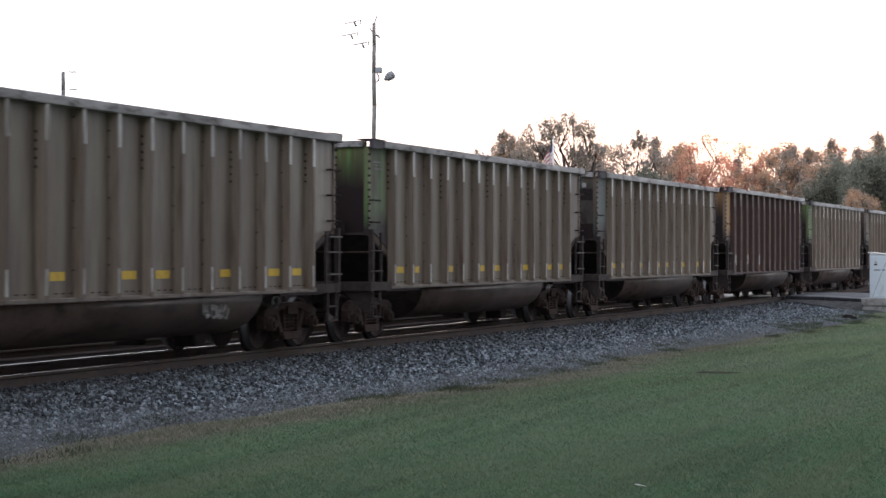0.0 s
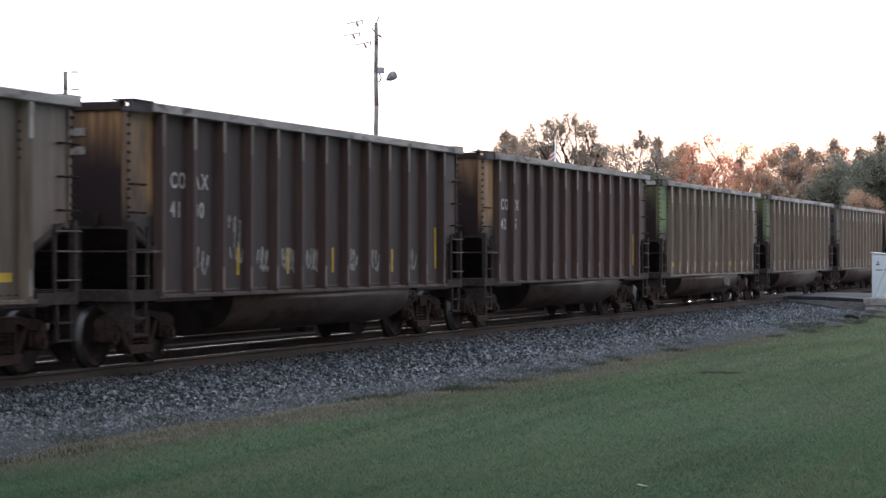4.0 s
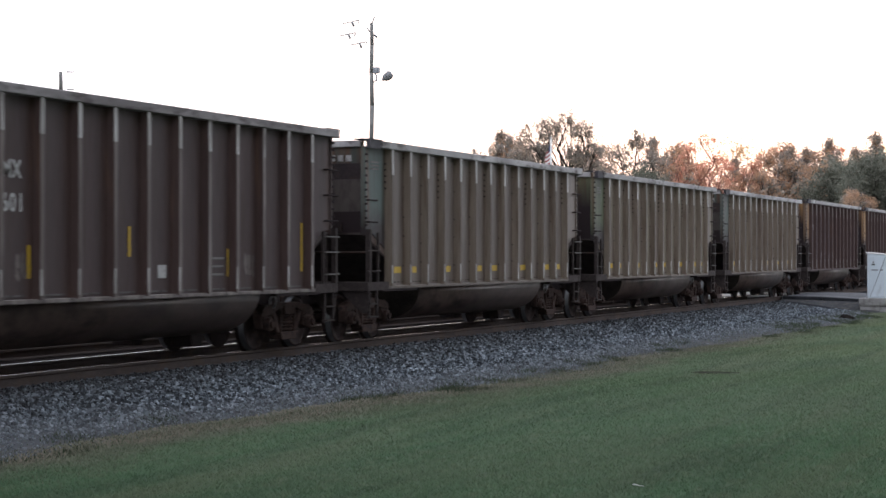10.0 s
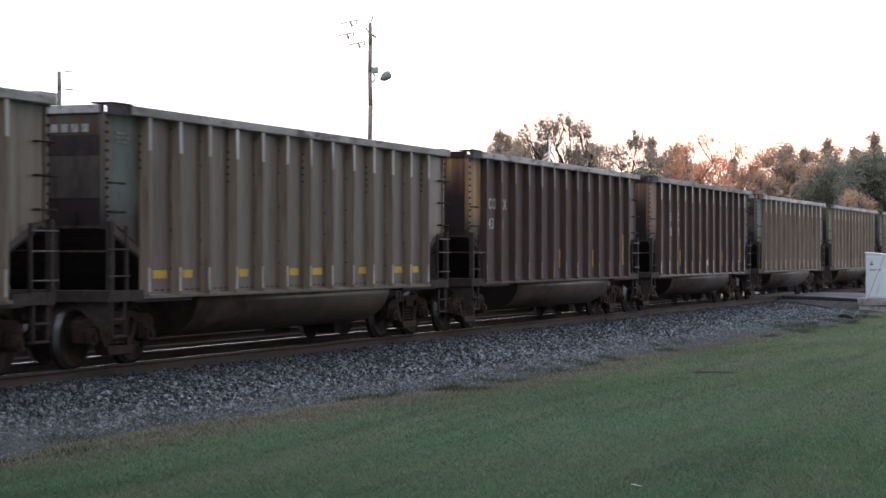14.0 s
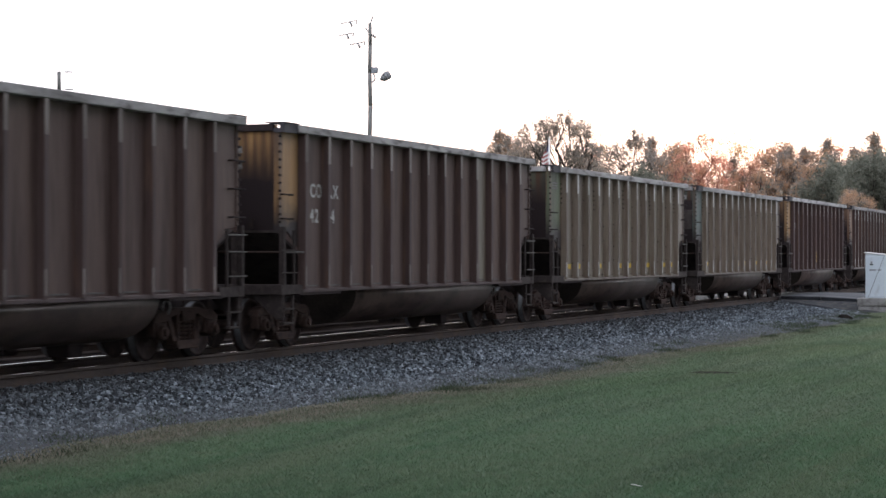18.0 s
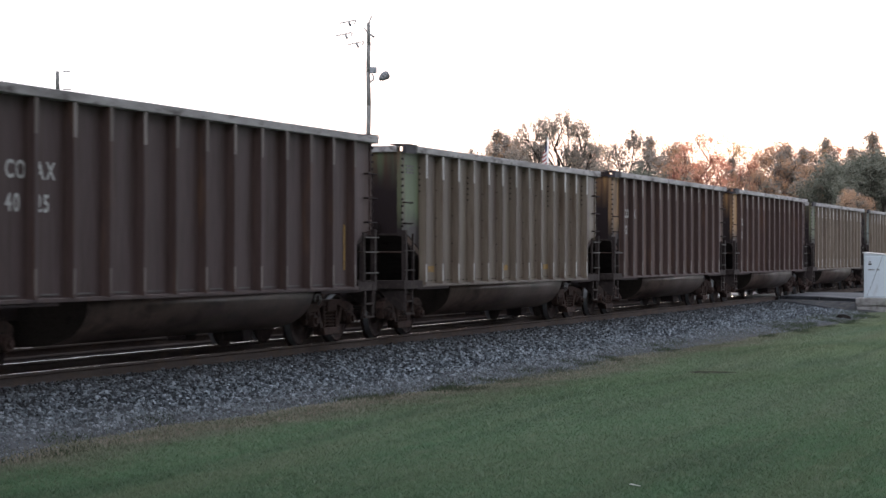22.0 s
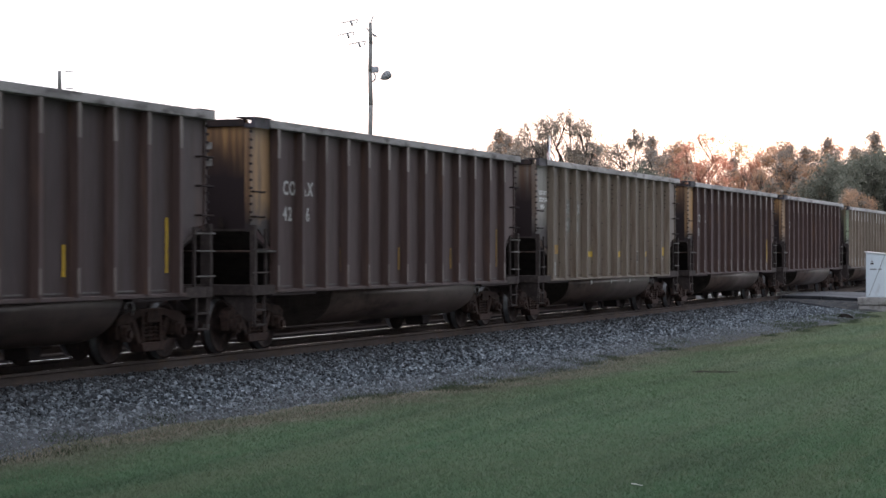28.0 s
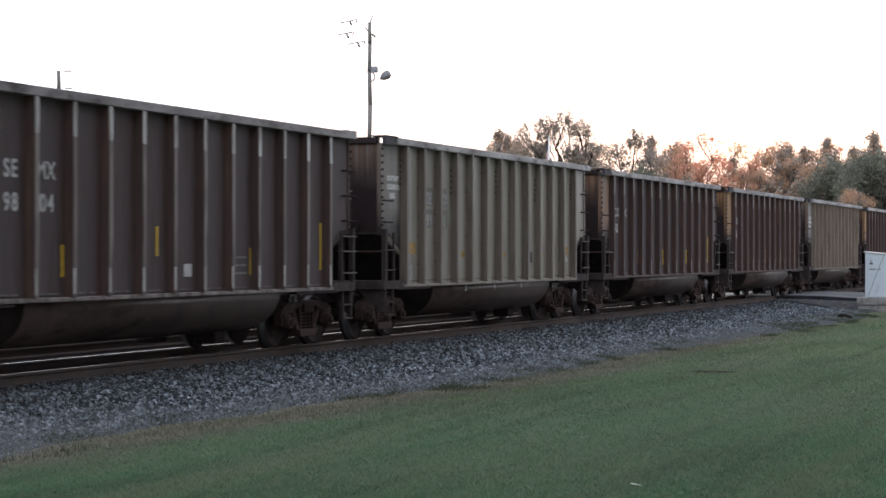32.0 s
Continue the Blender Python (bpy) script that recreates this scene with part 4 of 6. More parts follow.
                xa, xb = e * (HALF - (0.34 if e > 0 else 0.42)), e * (HALF + 0.1 if e > 0 else HALF - 0.02)
                tube(bm, (xa, s * (SIDE + 0.09), z), (xb, s * (SIDE + 0.09), z), 0.014, sides=6)
                for x in (xa, xb):
                    tube(bm, (x, s * (SIDE - 0.01), z), (x, s * (SIDE + 0.1), z), 0.017, sides=6)
                part("grab_iron", bm, M["soot"], car)
            # hanging step
            bm = bmesh.new()
            for x in (HALF - 0.08, HALF - 0.46):
                box(bm, *sorted((e * x - 0.022, e * x + 0.022)), *sorted((s * (OUT - 0.07), s * (OUT - 0.11))), 0.46, 0.99)
            for z in (0.47, 0.72):
                box(bm, *sorted((e * (HALF - 0.06), e * (HALF - 0.48))), *sorted((s * (OUT - 0.05), s * (OUT - 0.15))), z, z + 0.03)
            part("hanging_step", bm, platform, car)
        bm = bmesh.new()
        tube(bm, (e * (HALF - 0.02), -OUT + 0.1, 1.72), (e * (HALF - 0.02), OUT - 0.1, 1.72), 0.018, sides=6)
        part("end_handrail", bm, M["truck"], car)
        bm = bmesh.new()
        prism(bm, [(e * 7.2, 0.70), (e * 7.9, 0.74), (e * 8.08, 0.72), (e * 8.08, 1.0), (e * 7.9, 0.98), (e * 7.2, 0.96)], -0.12, 0.12)
        box(bm, *sorted((e * 7.86, e * 8.075)), -0.2, 0.2, 0.7, 1.02)
        soften(bm, 0.02)
        part("coupler", bm, M["truck"], car)
        bm = bmesh.new()
        pts = [(e * 7.4, 0.35, 0.8), (e * 7.7, 0.4, 0.55), (e * 7.95, 0.42, 0.42), (e * 8.07, 0.42, 0.5)]
        for a, b in zip(pts, pts[1:]):
            tube(bm, a, b, 0.025, sides=6)
        part("brake_hose", bm, M["soot"], car)
    for s in (-1, 1):
        bm = bmesh.new()
        arc = [(5.05 + 0.13 * math.cos(a), s * 1.3, 0.86 + 0.1 * math.sin(a)) for a in [radians(-20 + 25 * k) for k in range(10)]]
        for a, b in zip(arc, arc[1:]):
            tube(bm, a, b, 0.016, sides=6)
        tube(bm, arc[0], (5.3, s * 1.2, 0.75), 0.016, sides=6)
        part("brake_pipe", bm, M["cap"], car, "pale looped brake pipe")
        bm = bmesh.new()
        prism(bm, [(3.0, 0.42), (3.5, 0.42), (3.4, 0.16), (3.05, 0.16)], s * 0.35, s * 0.75)
        soften(bm, 0.02)
        part("brake_bracket", bm, M["soot"], car)
    parts = {"frame": side_frame_mesh(), "spring": spring_mesh(), "wheels": wheelset_mesh()}
    for x in (-6.17, 6.17):
        build_truck(car, x, parts)
    return car


# ---- the train: which car follows which, from the front ----
# number: kind, colour of its rear end, reporting mark and number as they stand in four fields
ORANGE, GREEN, TEAL, GREY, RUST, FADED = (0.35, 0.2, 0.085), (0.12, 0.225, 0.075), (0.078, 0.112, 0.1), (0.20, 0.185, 0.165), (0.25, 0.15, 0.10), (0.12, 0.158, 0.086)
CARS = {
    1: ("tan", GREY), 2: ("tan", GREEN), 3: ("brown", ORANGE), 4: ("tan", TEAL), 5: ("tan", GREEN), 6: ("tan", GREEN),
    7: ("brown", ORANGE, "CO", "AX", "42", "25"), 8: ("brown", ORANGE, "CO", "AX", "41", "00"), 9: ("tan", TEAL), 10: ("tan", FADED), 11: ("tan", TEAL),
    12: ("dark", RUST, "SE", "MX", "98", "601"), 13: ("brown", ORANGE, "CO", "AX", "43", "31"), 14: ("tan", TEAL), 15: ("tan", FADED),
    16: ("brown", ORANGE, "CO", "AX", "42", "34"), 17: ("brown", ORANGE, "CO", "AX", "42", "11"), 18: ("tan", FADED), 19: ("brown", ORANGE, "CO", "AX", "40", "25"),
    20: ("brown", ORANGE, "CO", "AX", "43", "00"), 21: ("warm", GREY, "SE", "MX", "39", "60"), 22: ("brown", ORANGE, "CO", "AX", "42", "76"),
    23: ("brown", RUST, "CO", "AX", "40", "07"), 24: ("grey", GREY, "SE", "MX", "99", "60"), 25: ("dark", RUST, "SE", "MX", "98", "104"),
}
OLIVE, DUSTY, PALE, UMBER, SOOTY, PLUM, STEEL = (0.158, 0.133, 0.096), (0.14, 0.111, 0.091), (0.172, 0.142, 0.114), (0.114, 0.076, 0.064), (0.066, 0.05, 0.052), (0.09, 0.062, 0.062), (0.205, 0.19, 0.155)
SIDES = {1: PALE, 2: OLIVE, 3: UMBER, 4: PALE, 5: OLIVE, 6: OLIVE, 7: PLUM, 8: SOOTY, 9: DUSTY, 10: OLIVE, 11: DUSTY, 12: (0.062, 0.044, 0.043), 13: PLUM, 14: DUSTY, 15: OLIVE, 16: UMBER,
         17: UMBER, 18: (0.132, 0.103, 0.072), 19: PLUM, 20: PLUM, 21: (0.112, 0.087, 0.062), 22: PLUM, 23: SOOTY, 24: STEEL, 25: SOOTY}
SPEEDS = [9.763, 9.713, 9.674, 9.624, 9.616, 9.599, 9.572, 9.594, 9.618]     # metres a second, every four seconds


def gone(t):
    """Metres that the train has gone by t seconds."""
    s, k = 0.0, 0
    while t > 4 * (k + 1) and k < 7:
        s += 2 * (SPEEDS[k] + SPEEDS[k + 1])
        k += 1
    d = t - 4 * k
    return s + SPEEDS[k] * d + (SPEEDS[k + 1] - SPEEDS[k]) * d * d / 8


def car_x(number, t):
    return 124.825 - PITCH * number + gone(t)


GLYPHS = {}


def glyph(text, size, mat):
    """The mesh of one stencilled character and its width."""
    key = (text, size, mat.name)
    if key not in GLYPHS:
        cu = bpy.data.curves.new("letter", "FONT")
        cu.body, cu.size, cu.extrude, cu.offset = text, size, 0.002, 0.022 * size
        tmp = bpy.data.objects.new("letter", cu)
        me = bpy.data.meshes.new_from_object(tmp)
        bpy.data.objects.remove(tmp)
        me.transform(Matrix.Diagonal((0.95, 1, 1, 1)))
        me.materials.clear()
        me.materials.append(mat)
        GLYPHS[key] = me, max(v.co.x for v in me.vertices) - min(v.co.x for v in me.vertices)
    return GLYPHS[key]


def letters(text, size, mat, parent, x, y, z):
    for c in text:
        me, width = glyph(c, size, mat)
        ob = new("letter", me)
        ob.parent, ob.matrix_basis = parent, pose(x, y, z, 90)
        x += width + 0.14 * size


def plate_mesh(name, w, h, mat):
    bm = bmesh.new()
    box(bm, -w / 2, w / 2, -0.008, 0.0, -h / 2, h / 2)
    return finish(name, bm, mat)


M["bright"] = material("fresh_white_paint", (0.78, 0.77, 0.76), (0.68, 0.67, 0.66), None, 0.7, 0.0, (1, 1, 1), 4, 30, 0.05, 0.05)
M["stencil"] = material("worn_pale_stencil", (0.34, 0.33, 0.32), (0.25, 0.24, 0.23), (0.14, 0.13, 0.12), 0.7, 0.0, (1, 1, 1), 6, 40, 0.05, 0.06, dirt_at=(0.5, 0.7))
M["slate"] = material("blue_grey_touch_up", (0.10, 0.11, 0.125), (0.075, 0.08, 0.09), None, 0.6, 0.0, STREAK, 3, 30, 0.05, 0.08)
M["field"] = material("slate_number_field", (0.18, 0.171, 0.152), (0.155, 0.148, 0.132), None, 0.75, 0.0, (1, 1, 1), 4, 30, 0.05, 0.05)
M["dusty_panel"] = material("dusty_brown_end_panel", (0.085, 0.072, 0.066), (0.06, 0.05, 0.046), (0.035, 0.027, 0.026), 0.8, 0.0, (1, 1, 0.4), 1.6, 20, 0.1, 0.1, dirt_at=(0.48, 0.7))
PLATES = {"long": plate_mesh("reflector", 0.46, 0.125, M["yellow"]), "tall": plate_mesh("reflector", 0.075, 0.45, M["yellow"]),
          "tallest": plate_mesh("reflector", 0.075, 0.85, M["yellow"]), "tall_dull": plate_mesh("reflector", 0.075, 0.45, M["dull_yellow"]), "tallest_dull": plate_mesh("reflector", 0.075, 0.85, M["dull_yellow"]), "square": plate_mesh("reflector", 0.44, 0.23, M["dull_yellow"]), "last": plate_mesh("reflector", 0.32, 0.2, M["dull_yellow"]), "worn": plate_mesh("reflector", 0.46, 0.125, M["dull_yellow"]), "notice": plate_mesh("stencil_plate", 0.22, 0.34, M["stencil"]), "dark": plate_mesh("stencil_plate", 0.15, 0.26, M["dusty_panel"]), "field": plate_mesh("stencil_plate", 0.42, 0.38, M["field"]), "patch": plate_mesh("paint_patch", 0.22, 0.42, M["slate"]), "dot": plate_mesh("stencil_plate", 0.10, 0.11, M["white"]), "line": plate_mesh("stencil_bar", 0.5, 0.03, M["dim_white"]),
          "small_bright": plate_mesh("reflector", 0.46, 0.145, M["yellow"]), "last_bright": plate_mesh("reflector", 0.42, 0.25, M["yellow"]), "small": plate_mesh("reflector", 0.24, 0.13, M["dull_yellow"]), "label": plate_mesh("stencil_plate", 0.26, 0.2, M["white"]), "digit_bar": plate_mesh("stencil_bar", 0.11, 0.12, M["stencil"]), "end_bar": plate_mesh("stencil_bar", 0.55, 0.12, M["dim_white"]), "bar": plate_mesh("stencil_bar", 0.42, 0.035, M["dim_white"])}


def fix(kind, name, car, x, y, z, turned=False):
    o = new(name, PLATES[kind])
    o.parent = car
    o.matrix_basis = pose(x, y, z, 0, 0, 180 if turned else 0)
    return o


def dress(number, car):
    kind, colour, *mark = CARS[number]
    for o in car.children:
        if o.name.startswith("end_sheet") or (o.name.startswith(("end_bay_sheet", "corner_post")) and o.data.materials[0] == M["end_paint"]):
            o.color = (*colour, 1)
        else:
            o.color = (*SIDES[number], 1)
    panel = -SIDE - 0.001
    if colour == TEAL:
        for name, z0, z1, paint in (("end_band", 3.12, 3.42, M["soot"]), ("end_panel", 2.5, 3.116, M["dusty_panel"])):
            bm = bmesh.new()
            box(bm, -HALF - 0.003, -HALF + 0.004, -SIDE + 0.09, SIDE - 0.09, z0, z1)
            part(name, bm, paint, car)
    if kind == "tan":
        for k, x in enumerate((1.68, 2.55, 4.62, 6.7, 7.78, 10.0, 11.85, 12.78)):
            if number == 18 and k not in (0, 3, 5):
                continue
            fix("worn" if number == 18 else "long", "reflector", car, x - HALF, panel, 1.375)
            fix("long", "reflector", car, x - HALF, -panel, 1.375, True)
        if colour != GREY:
            for k in range(3):
                fix("bar", "stencil_bar", car, 0.5 - HALF, panel - 0.0, 3.46 - 0.065 * k)
    elif kind in ("grey", "warm"):
        fix("square", "reflector", car, 1.7 - HALF, panel, 1.79)
        for x in (4.85, 7.72, 10.7):
            fix("small" if kind == "grey" else "small_bright", "reflector", car, x - HALF, panel, 1.67)
        fix("last" if kind == "grey" else "last_bright", "reflector", car, 12.85 - HALF, panel, 1.75)
        fix("dot", "stencil_plate", car, 12.85 - HALF, panel, 1.54)
        fix("notice", "stencil_plate", car, 9.82 - HALF, panel, 1.6)
        fix("notice", "stencil_plate", car, 1.62 - HALF, panel, 1.3)
        fix("dark", "stencil_plate", car, 9.82 - HALF, panel - 0.004, 1.6)
        for word, z in (("ROTARY", 3.12), ("COUPLER", 2.95), ("END", 2.78)):
            letters(word, 0.14, M["bright"], car, 0.34 - HALF + (0.12 if word == "END" else 0), panel, z)
        for x in (-2.1, -0.1, 1.9):
            fix("dot", "stencil_plate", car, x, -1.425, 0.93)
        for k in range(4):
            o = new("stencil_bar", PLATES["line"])
            o.parent, o.matrix_basis = car, pose(-HALF - 0.004, -0.55 - 0.05 * (k % 2), 2.98 - 0.075 * k, 0, 0, -90)
        for x, z in ((2.60, 2.71), (3.44, 2.71), (2.60, 2.26), (3.44, 2.26)):
            fix("field", "stencil_plate", car, x - HALF + 0.17, panel + 0.006, z + 0.15)
    else:
        if number == 8:
            marks = ((-3.5, 1.57, "tall"), (-1.5, 1.57, "tall"), (0.49, 1.58, "tall"), (3.47, 1.56, "tall"), (5.93, 1.81, "tallest"))
        elif kind == "dark":
            marks = ((-6.12, 1.81, "tallest"), (-3.27, 1.58, "tall"), (-0.44, 1.87, "tall"), (2.92, 1.55, "tall"), (5.9, 1.81, "tallest"))
        else:
            marks = ((-3.28, 1.57, "tall"), (-0.28, 1.58, "tall"), (2.81, 1.58, "tall"), (5.92, 1.81, "tallest"))
        for x, z, k in marks:
            if number in (3, 16, 17) or (number in (7, 19, 20) and x < 5) or (number == 13 and x < -3):
                continue
            k = k + "_dull" if number in (19, 22) else k
            fix(k, "reflector", car, x, panel, z)
            fix(k, "reflector", car, x, -panel, z, True)
        if number == 20:
            fix("patch", "paint_patch", car, 2.1 - HALF, panel, 2.0)
        if kind == "dark":
            fix("label", "stencil_plate", car, 0.6, panel, 1.42)
            for k in range(3):
                fix("bar", "stencil_bar", car, 2.55, panel, 1.36 + 0.13 * k)
    for y, z, k in [(-0.62 - 0.17 * i, 3.52, "digit_bar") for i in range(4)] if colour == TEAL else [(-0.5, 3.5, "end_bar"), (-0.5, 3.22, "end_bar")]:
        o = new("stencil_bar", PLATES[k])
        o.parent, o.matrix_basis = car, pose(-HALF - 0.004, y, z, 0, 0, -90)
    if mark:
        ink = M["white"] if kind in ("brown", "dark") else M["stencil"]
        big = 0.34
        for text, x, z in zip(mark, (1.42, 2.2, 1.42, 2.2) if kind == "brown" else (2.52, 3.36, 2.52, 3.36) if kind == "dark" else (2.60, 3.44, 2.60, 3.44), (2.71, 2.71, 2.26, 2.26)):
            letters(text, big, ink, car, x - HALF - 0.05, panel - 0.004, z)


def graffiti(car, spans, y, z0, z1, mat, seed):
    """Loose illegible loops of spray paint, each tag one run of overlapping strokes."""
    rnd = random.Random(seed)
    for x0, x1 in spans:
        bm = bmesh.new()
        mid, tall = (z0 + z1) / 2, (z1 - z0) / 2
        turns = max(2, round((x1 - x0) / 0.16))
        pts = []
        for k in range(turns * 7 + 1):
            u, a = k / (turns * 7), k * math.tau / 7
            pts.append(Vector((x0 + (x1 - x0) * u + 0.07 * math.cos(a) + rnd.uniform(-0.02, 0.02), y, mid + tall * rnd.uniform(0.7, 1.0) * math.sin(a + 0.6 * u) + 0.12 * tall * math.sin(5 * u))))
        for n, (a, b) in enumerate(zip(pts, pts[1:])):
            if rnd.random() < 0.12:
                continue
            way = b - a
            side = Vector((-way.z, 0, way.x)).normalized() * rnd.uniform(0.014, 0.05)
            quad = [a - side, a + side, b + side * 0.8, b - side * 0.8]
            lift = Vector((0, -0.003 - 0.0006 * (n % 5), 0))
            lo = [bm.verts.new(q) for q in quad]
            hi = [bm.verts.new(q + lift) for q in quad]
            bm.faces.new(hi)
            for k in range(4):
                bm.faces.new((lo[k], lo[(k + 1) % 4], hi[(k + 1) % 4], hi[k]))
        tagged(part("graffiti", bm, mat, car, "pale illegible paint scrawl"), kind="stuff")


PROTO = {}
build = {
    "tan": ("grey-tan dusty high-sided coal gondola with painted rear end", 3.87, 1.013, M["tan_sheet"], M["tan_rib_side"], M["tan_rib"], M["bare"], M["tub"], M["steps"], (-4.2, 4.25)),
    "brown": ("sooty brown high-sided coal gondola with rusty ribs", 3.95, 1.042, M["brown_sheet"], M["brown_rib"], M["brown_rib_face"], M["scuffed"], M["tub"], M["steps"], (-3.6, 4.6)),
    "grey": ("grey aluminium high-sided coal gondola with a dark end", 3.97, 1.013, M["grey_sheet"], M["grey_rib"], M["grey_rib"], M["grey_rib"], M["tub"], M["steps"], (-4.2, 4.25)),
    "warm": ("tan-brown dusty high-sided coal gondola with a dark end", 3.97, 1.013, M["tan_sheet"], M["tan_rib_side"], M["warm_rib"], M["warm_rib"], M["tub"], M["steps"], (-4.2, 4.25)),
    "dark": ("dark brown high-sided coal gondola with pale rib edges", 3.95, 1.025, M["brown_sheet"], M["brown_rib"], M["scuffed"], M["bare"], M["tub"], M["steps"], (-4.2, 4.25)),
}
TRAIN = {}
for number, (kind, *_) in CARS.items():
    at = pose(car_x(number, 0), 0, 0)
    if kind not in PROTO:
        PROTO[kind] = build_car(*build[kind], M["soot"])
        PROTO[kind].matrix_basis = at
        TRAIN[number] = PROTO[kind]
    else:
        TRAIN[number] = copy_thing(PROTO[kind], at)
for number, car in TRAIN.items():
    dress(number, car)
bm = bmesh.new()
box(bm, 3.15, 4.0, -SIDE - 0.008, -SIDE, SILL + 0.05, 3.8)
part("replacement_panel", bm, M["tan_sheet"], TRAIN[16], "newer tan sheet let into the side").color = (*OLIVE, 1)
graffiti(TRAIN[8], [(-5.2, -4.65), (-2.75, -2.25), (-1.75, -1.15), (-0.7, -0.1), (1.3, 1.6), (2.4, 2.75), (4.4, 4.75)], -SIDE - 0.001, 1.38, 1.8, M["stencil"], 4)
graffiti(TRAIN[8], [(-3.85, -3.3)], -SIDE - 0.001, 1.55, 2.35, M["stencil"], 6)
graffiti(TRAIN[12], [(-3.6, -3.0), (3.55, 4.0)], -SIDE - 0.001, 1.3, 1.7, M["scuffed"], 14)
graffiti(TRAIN[3], [(-5.7, -5.3), (-3.6, -3.2), (-1.6, -1.2)], -SIDE - 0.001, 1.3, 1.7, M["white"], 9)
graffiti(TRAIN[6], [(1.95, 2.85)], -1.43, 0.64, 0.88, M["dim_white"], 5)


# ---- beyond the track: poles, flag, cabinet, crossing, woods ----
FORWARD = Vector((math.sin(radians(TURN)), math.cos(radians(TURN)), 0))
RIGHT = Vector((FORWARD.y, -FORWARD.x, 0))


def spot(side, depth, z=GRASS_Z):
    """A place by its bearing from the tripod and its distance along the line of sight."""
    p = Vector((EYE[0], EYE[1], 0)) + FORWARD * depth + RIGHT * ((side - 784) / FOCAL * depth)
    return Vector((p.x, p.y, z))


def height_at(level, depth):
    return EYE[2] + (451 - level) / FOCAL * depth


def build_tree(name, seed, high, lobes, leaf_mats, bark, leaves=4000, leaf=0.17, tufts=12, loose=0.03, label="", thick=0.02, hang=0.0, bare=0.2):
    """A tapered trunk, a limb into each lobe of the crown, twigs to its tufts, and small leaves round them with gaps between.
    lobes: sideways place, height, half width and half height, as shares of the tree's height."""
    rng = np.random.default_rng(seed)
    root = tagged(new(name), label, "tree", "trees of the woods")
    bm = bmesh.new()

    def bough(a, b, r0, r1, steps, sway):
        a, b = Vector(a), Vector(b)
        pts = [a.lerp(b, k / steps) + Vector(rng.normal(0, sway, 3)) * (0 < k < steps) * (b - a).length for k in range(steps + 1)]
        for k in range(steps):
            tube(bm, pts[k], pts[k + 1], r0 + (r1 - r0) * k / steps, r0 + (r1 - r0) * (k + 1) / steps, 6 if r0 > 0.12 else 4)
        return pts

    low = min(z for _, z, _, _ in lobes)
    fork = Vector((0.01 * high, 0, high * max(0.16, low - 0.2)))
    bough((0, 0, -0.3), fork, high * thick, high * thick * 0.75, 3, 0.03)
    tips, weight = [], []
    for k, (x, z, rx, rz) in enumerate(lobes):
        c = Vector((x, rng.uniform(-0.6, 0.6) * rx, z)) * high
        start = fork.lerp(Vector((c.x * 0.15, 0, c.z)), 0.25 * rng.random())
        limb = bough(start, c - Vector((0, 0, rz * high * 0.35)), high * thick * 0.5, high * thick * 0.16, 4, 0.07)
        thick_here = rng.uniform(0.6, 1.4)
        for _ in range(tufts):
            d = rng.normal(0, 1, 3)
            d /= np.linalg.norm(d)
            q = np.array(c) + d * np.array([rx, rx, rz]) * high * rng.uniform(0.45, 1.0)
            bough(limb[rng.integers(2, 5)], q, high * thick * 0.13, high * thick * 0.05, 3, 0.09)
            if rng.random() > bare:
                tips.append(q)
                weight.append(thick_here * rng.uniform(0.4, 1.6))
    tips, weight = np.array(tips), np.array(weight)
    at = rng.choice(len(tips), leaves, p=weight / weight.sum())
    pick = tips[at] + rng.normal(0, high * loose, (leaves, 3)) * rng.uniform(0.3, 1.1, (len(tips), 1))[at]
    pick[:, 2] -= abs(rng.normal(0, hang, leaves)) if hang else 0
    grow = high / np.quantile(pick[:, 2], 0.996)
    pick *= grow
    for v in bm.verts:
        v.co *= grow
    part("trunk", bm, bark, root)
    size = leaf * rng.uniform(0.5, 1.3, leaves)
    u = rng.normal(0, 1, (leaves, 3))
    u /= np.linalg.norm(u, axis=1)[:, None]
    w = np.cross(u, rng.normal(0, 1, (leaves, 3)))
    w /= np.linalg.norm(w, axis=1)[:, None]
    u, w = u * size[:, None], w * size[:, None] * 0.6
    v = np.stack([pick - u, pick + w * 0.9, pick + u, pick - w], 1).reshape(-1, 3)
    me = loose_mesh("crown", v, 4, leaf_mats)
    if len(leaf_mats) > 1:
        me.polygons.foreach_set("material_index", rng.integers(0, len(leaf_mats), len(tips)).astype(np.int32)[at])
    crown = new("crown", me)
    crown.parent = root
    return root


# leaf colours are lightened to include the lens glare round the low sun
L = {
    "olive": leafy("grey_olive_leaves", (0.26, 0.225, 0.195), (0.42, 0.365, 0.315), 0.35),
    "rust": leafy("rust_red_leaves", (0.74, 0.36, 0.25), (0.80, 0.48, 0.36), 0.7),
    "orange": leafy("orange_brown_leaves", (0.62, 0.37, 0.22), (0.50, 0.35, 0.25), 0.5),
    "green": leafy("dark_green_leaves", (0.15, 0.155, 0.122), (0.235, 0.23, 0.178), 0.3),
    "pale": leafy("pale_yellow_leaves", (0.75, 0.60, 0.40), (0.66, 0.46, 0.30), 0.6),
    "scrub": leafy("grey_brown_scrub_leaves", (0.32, 0.275, 0.23), (0.50, 0.38, 0.30), 0.45),
}
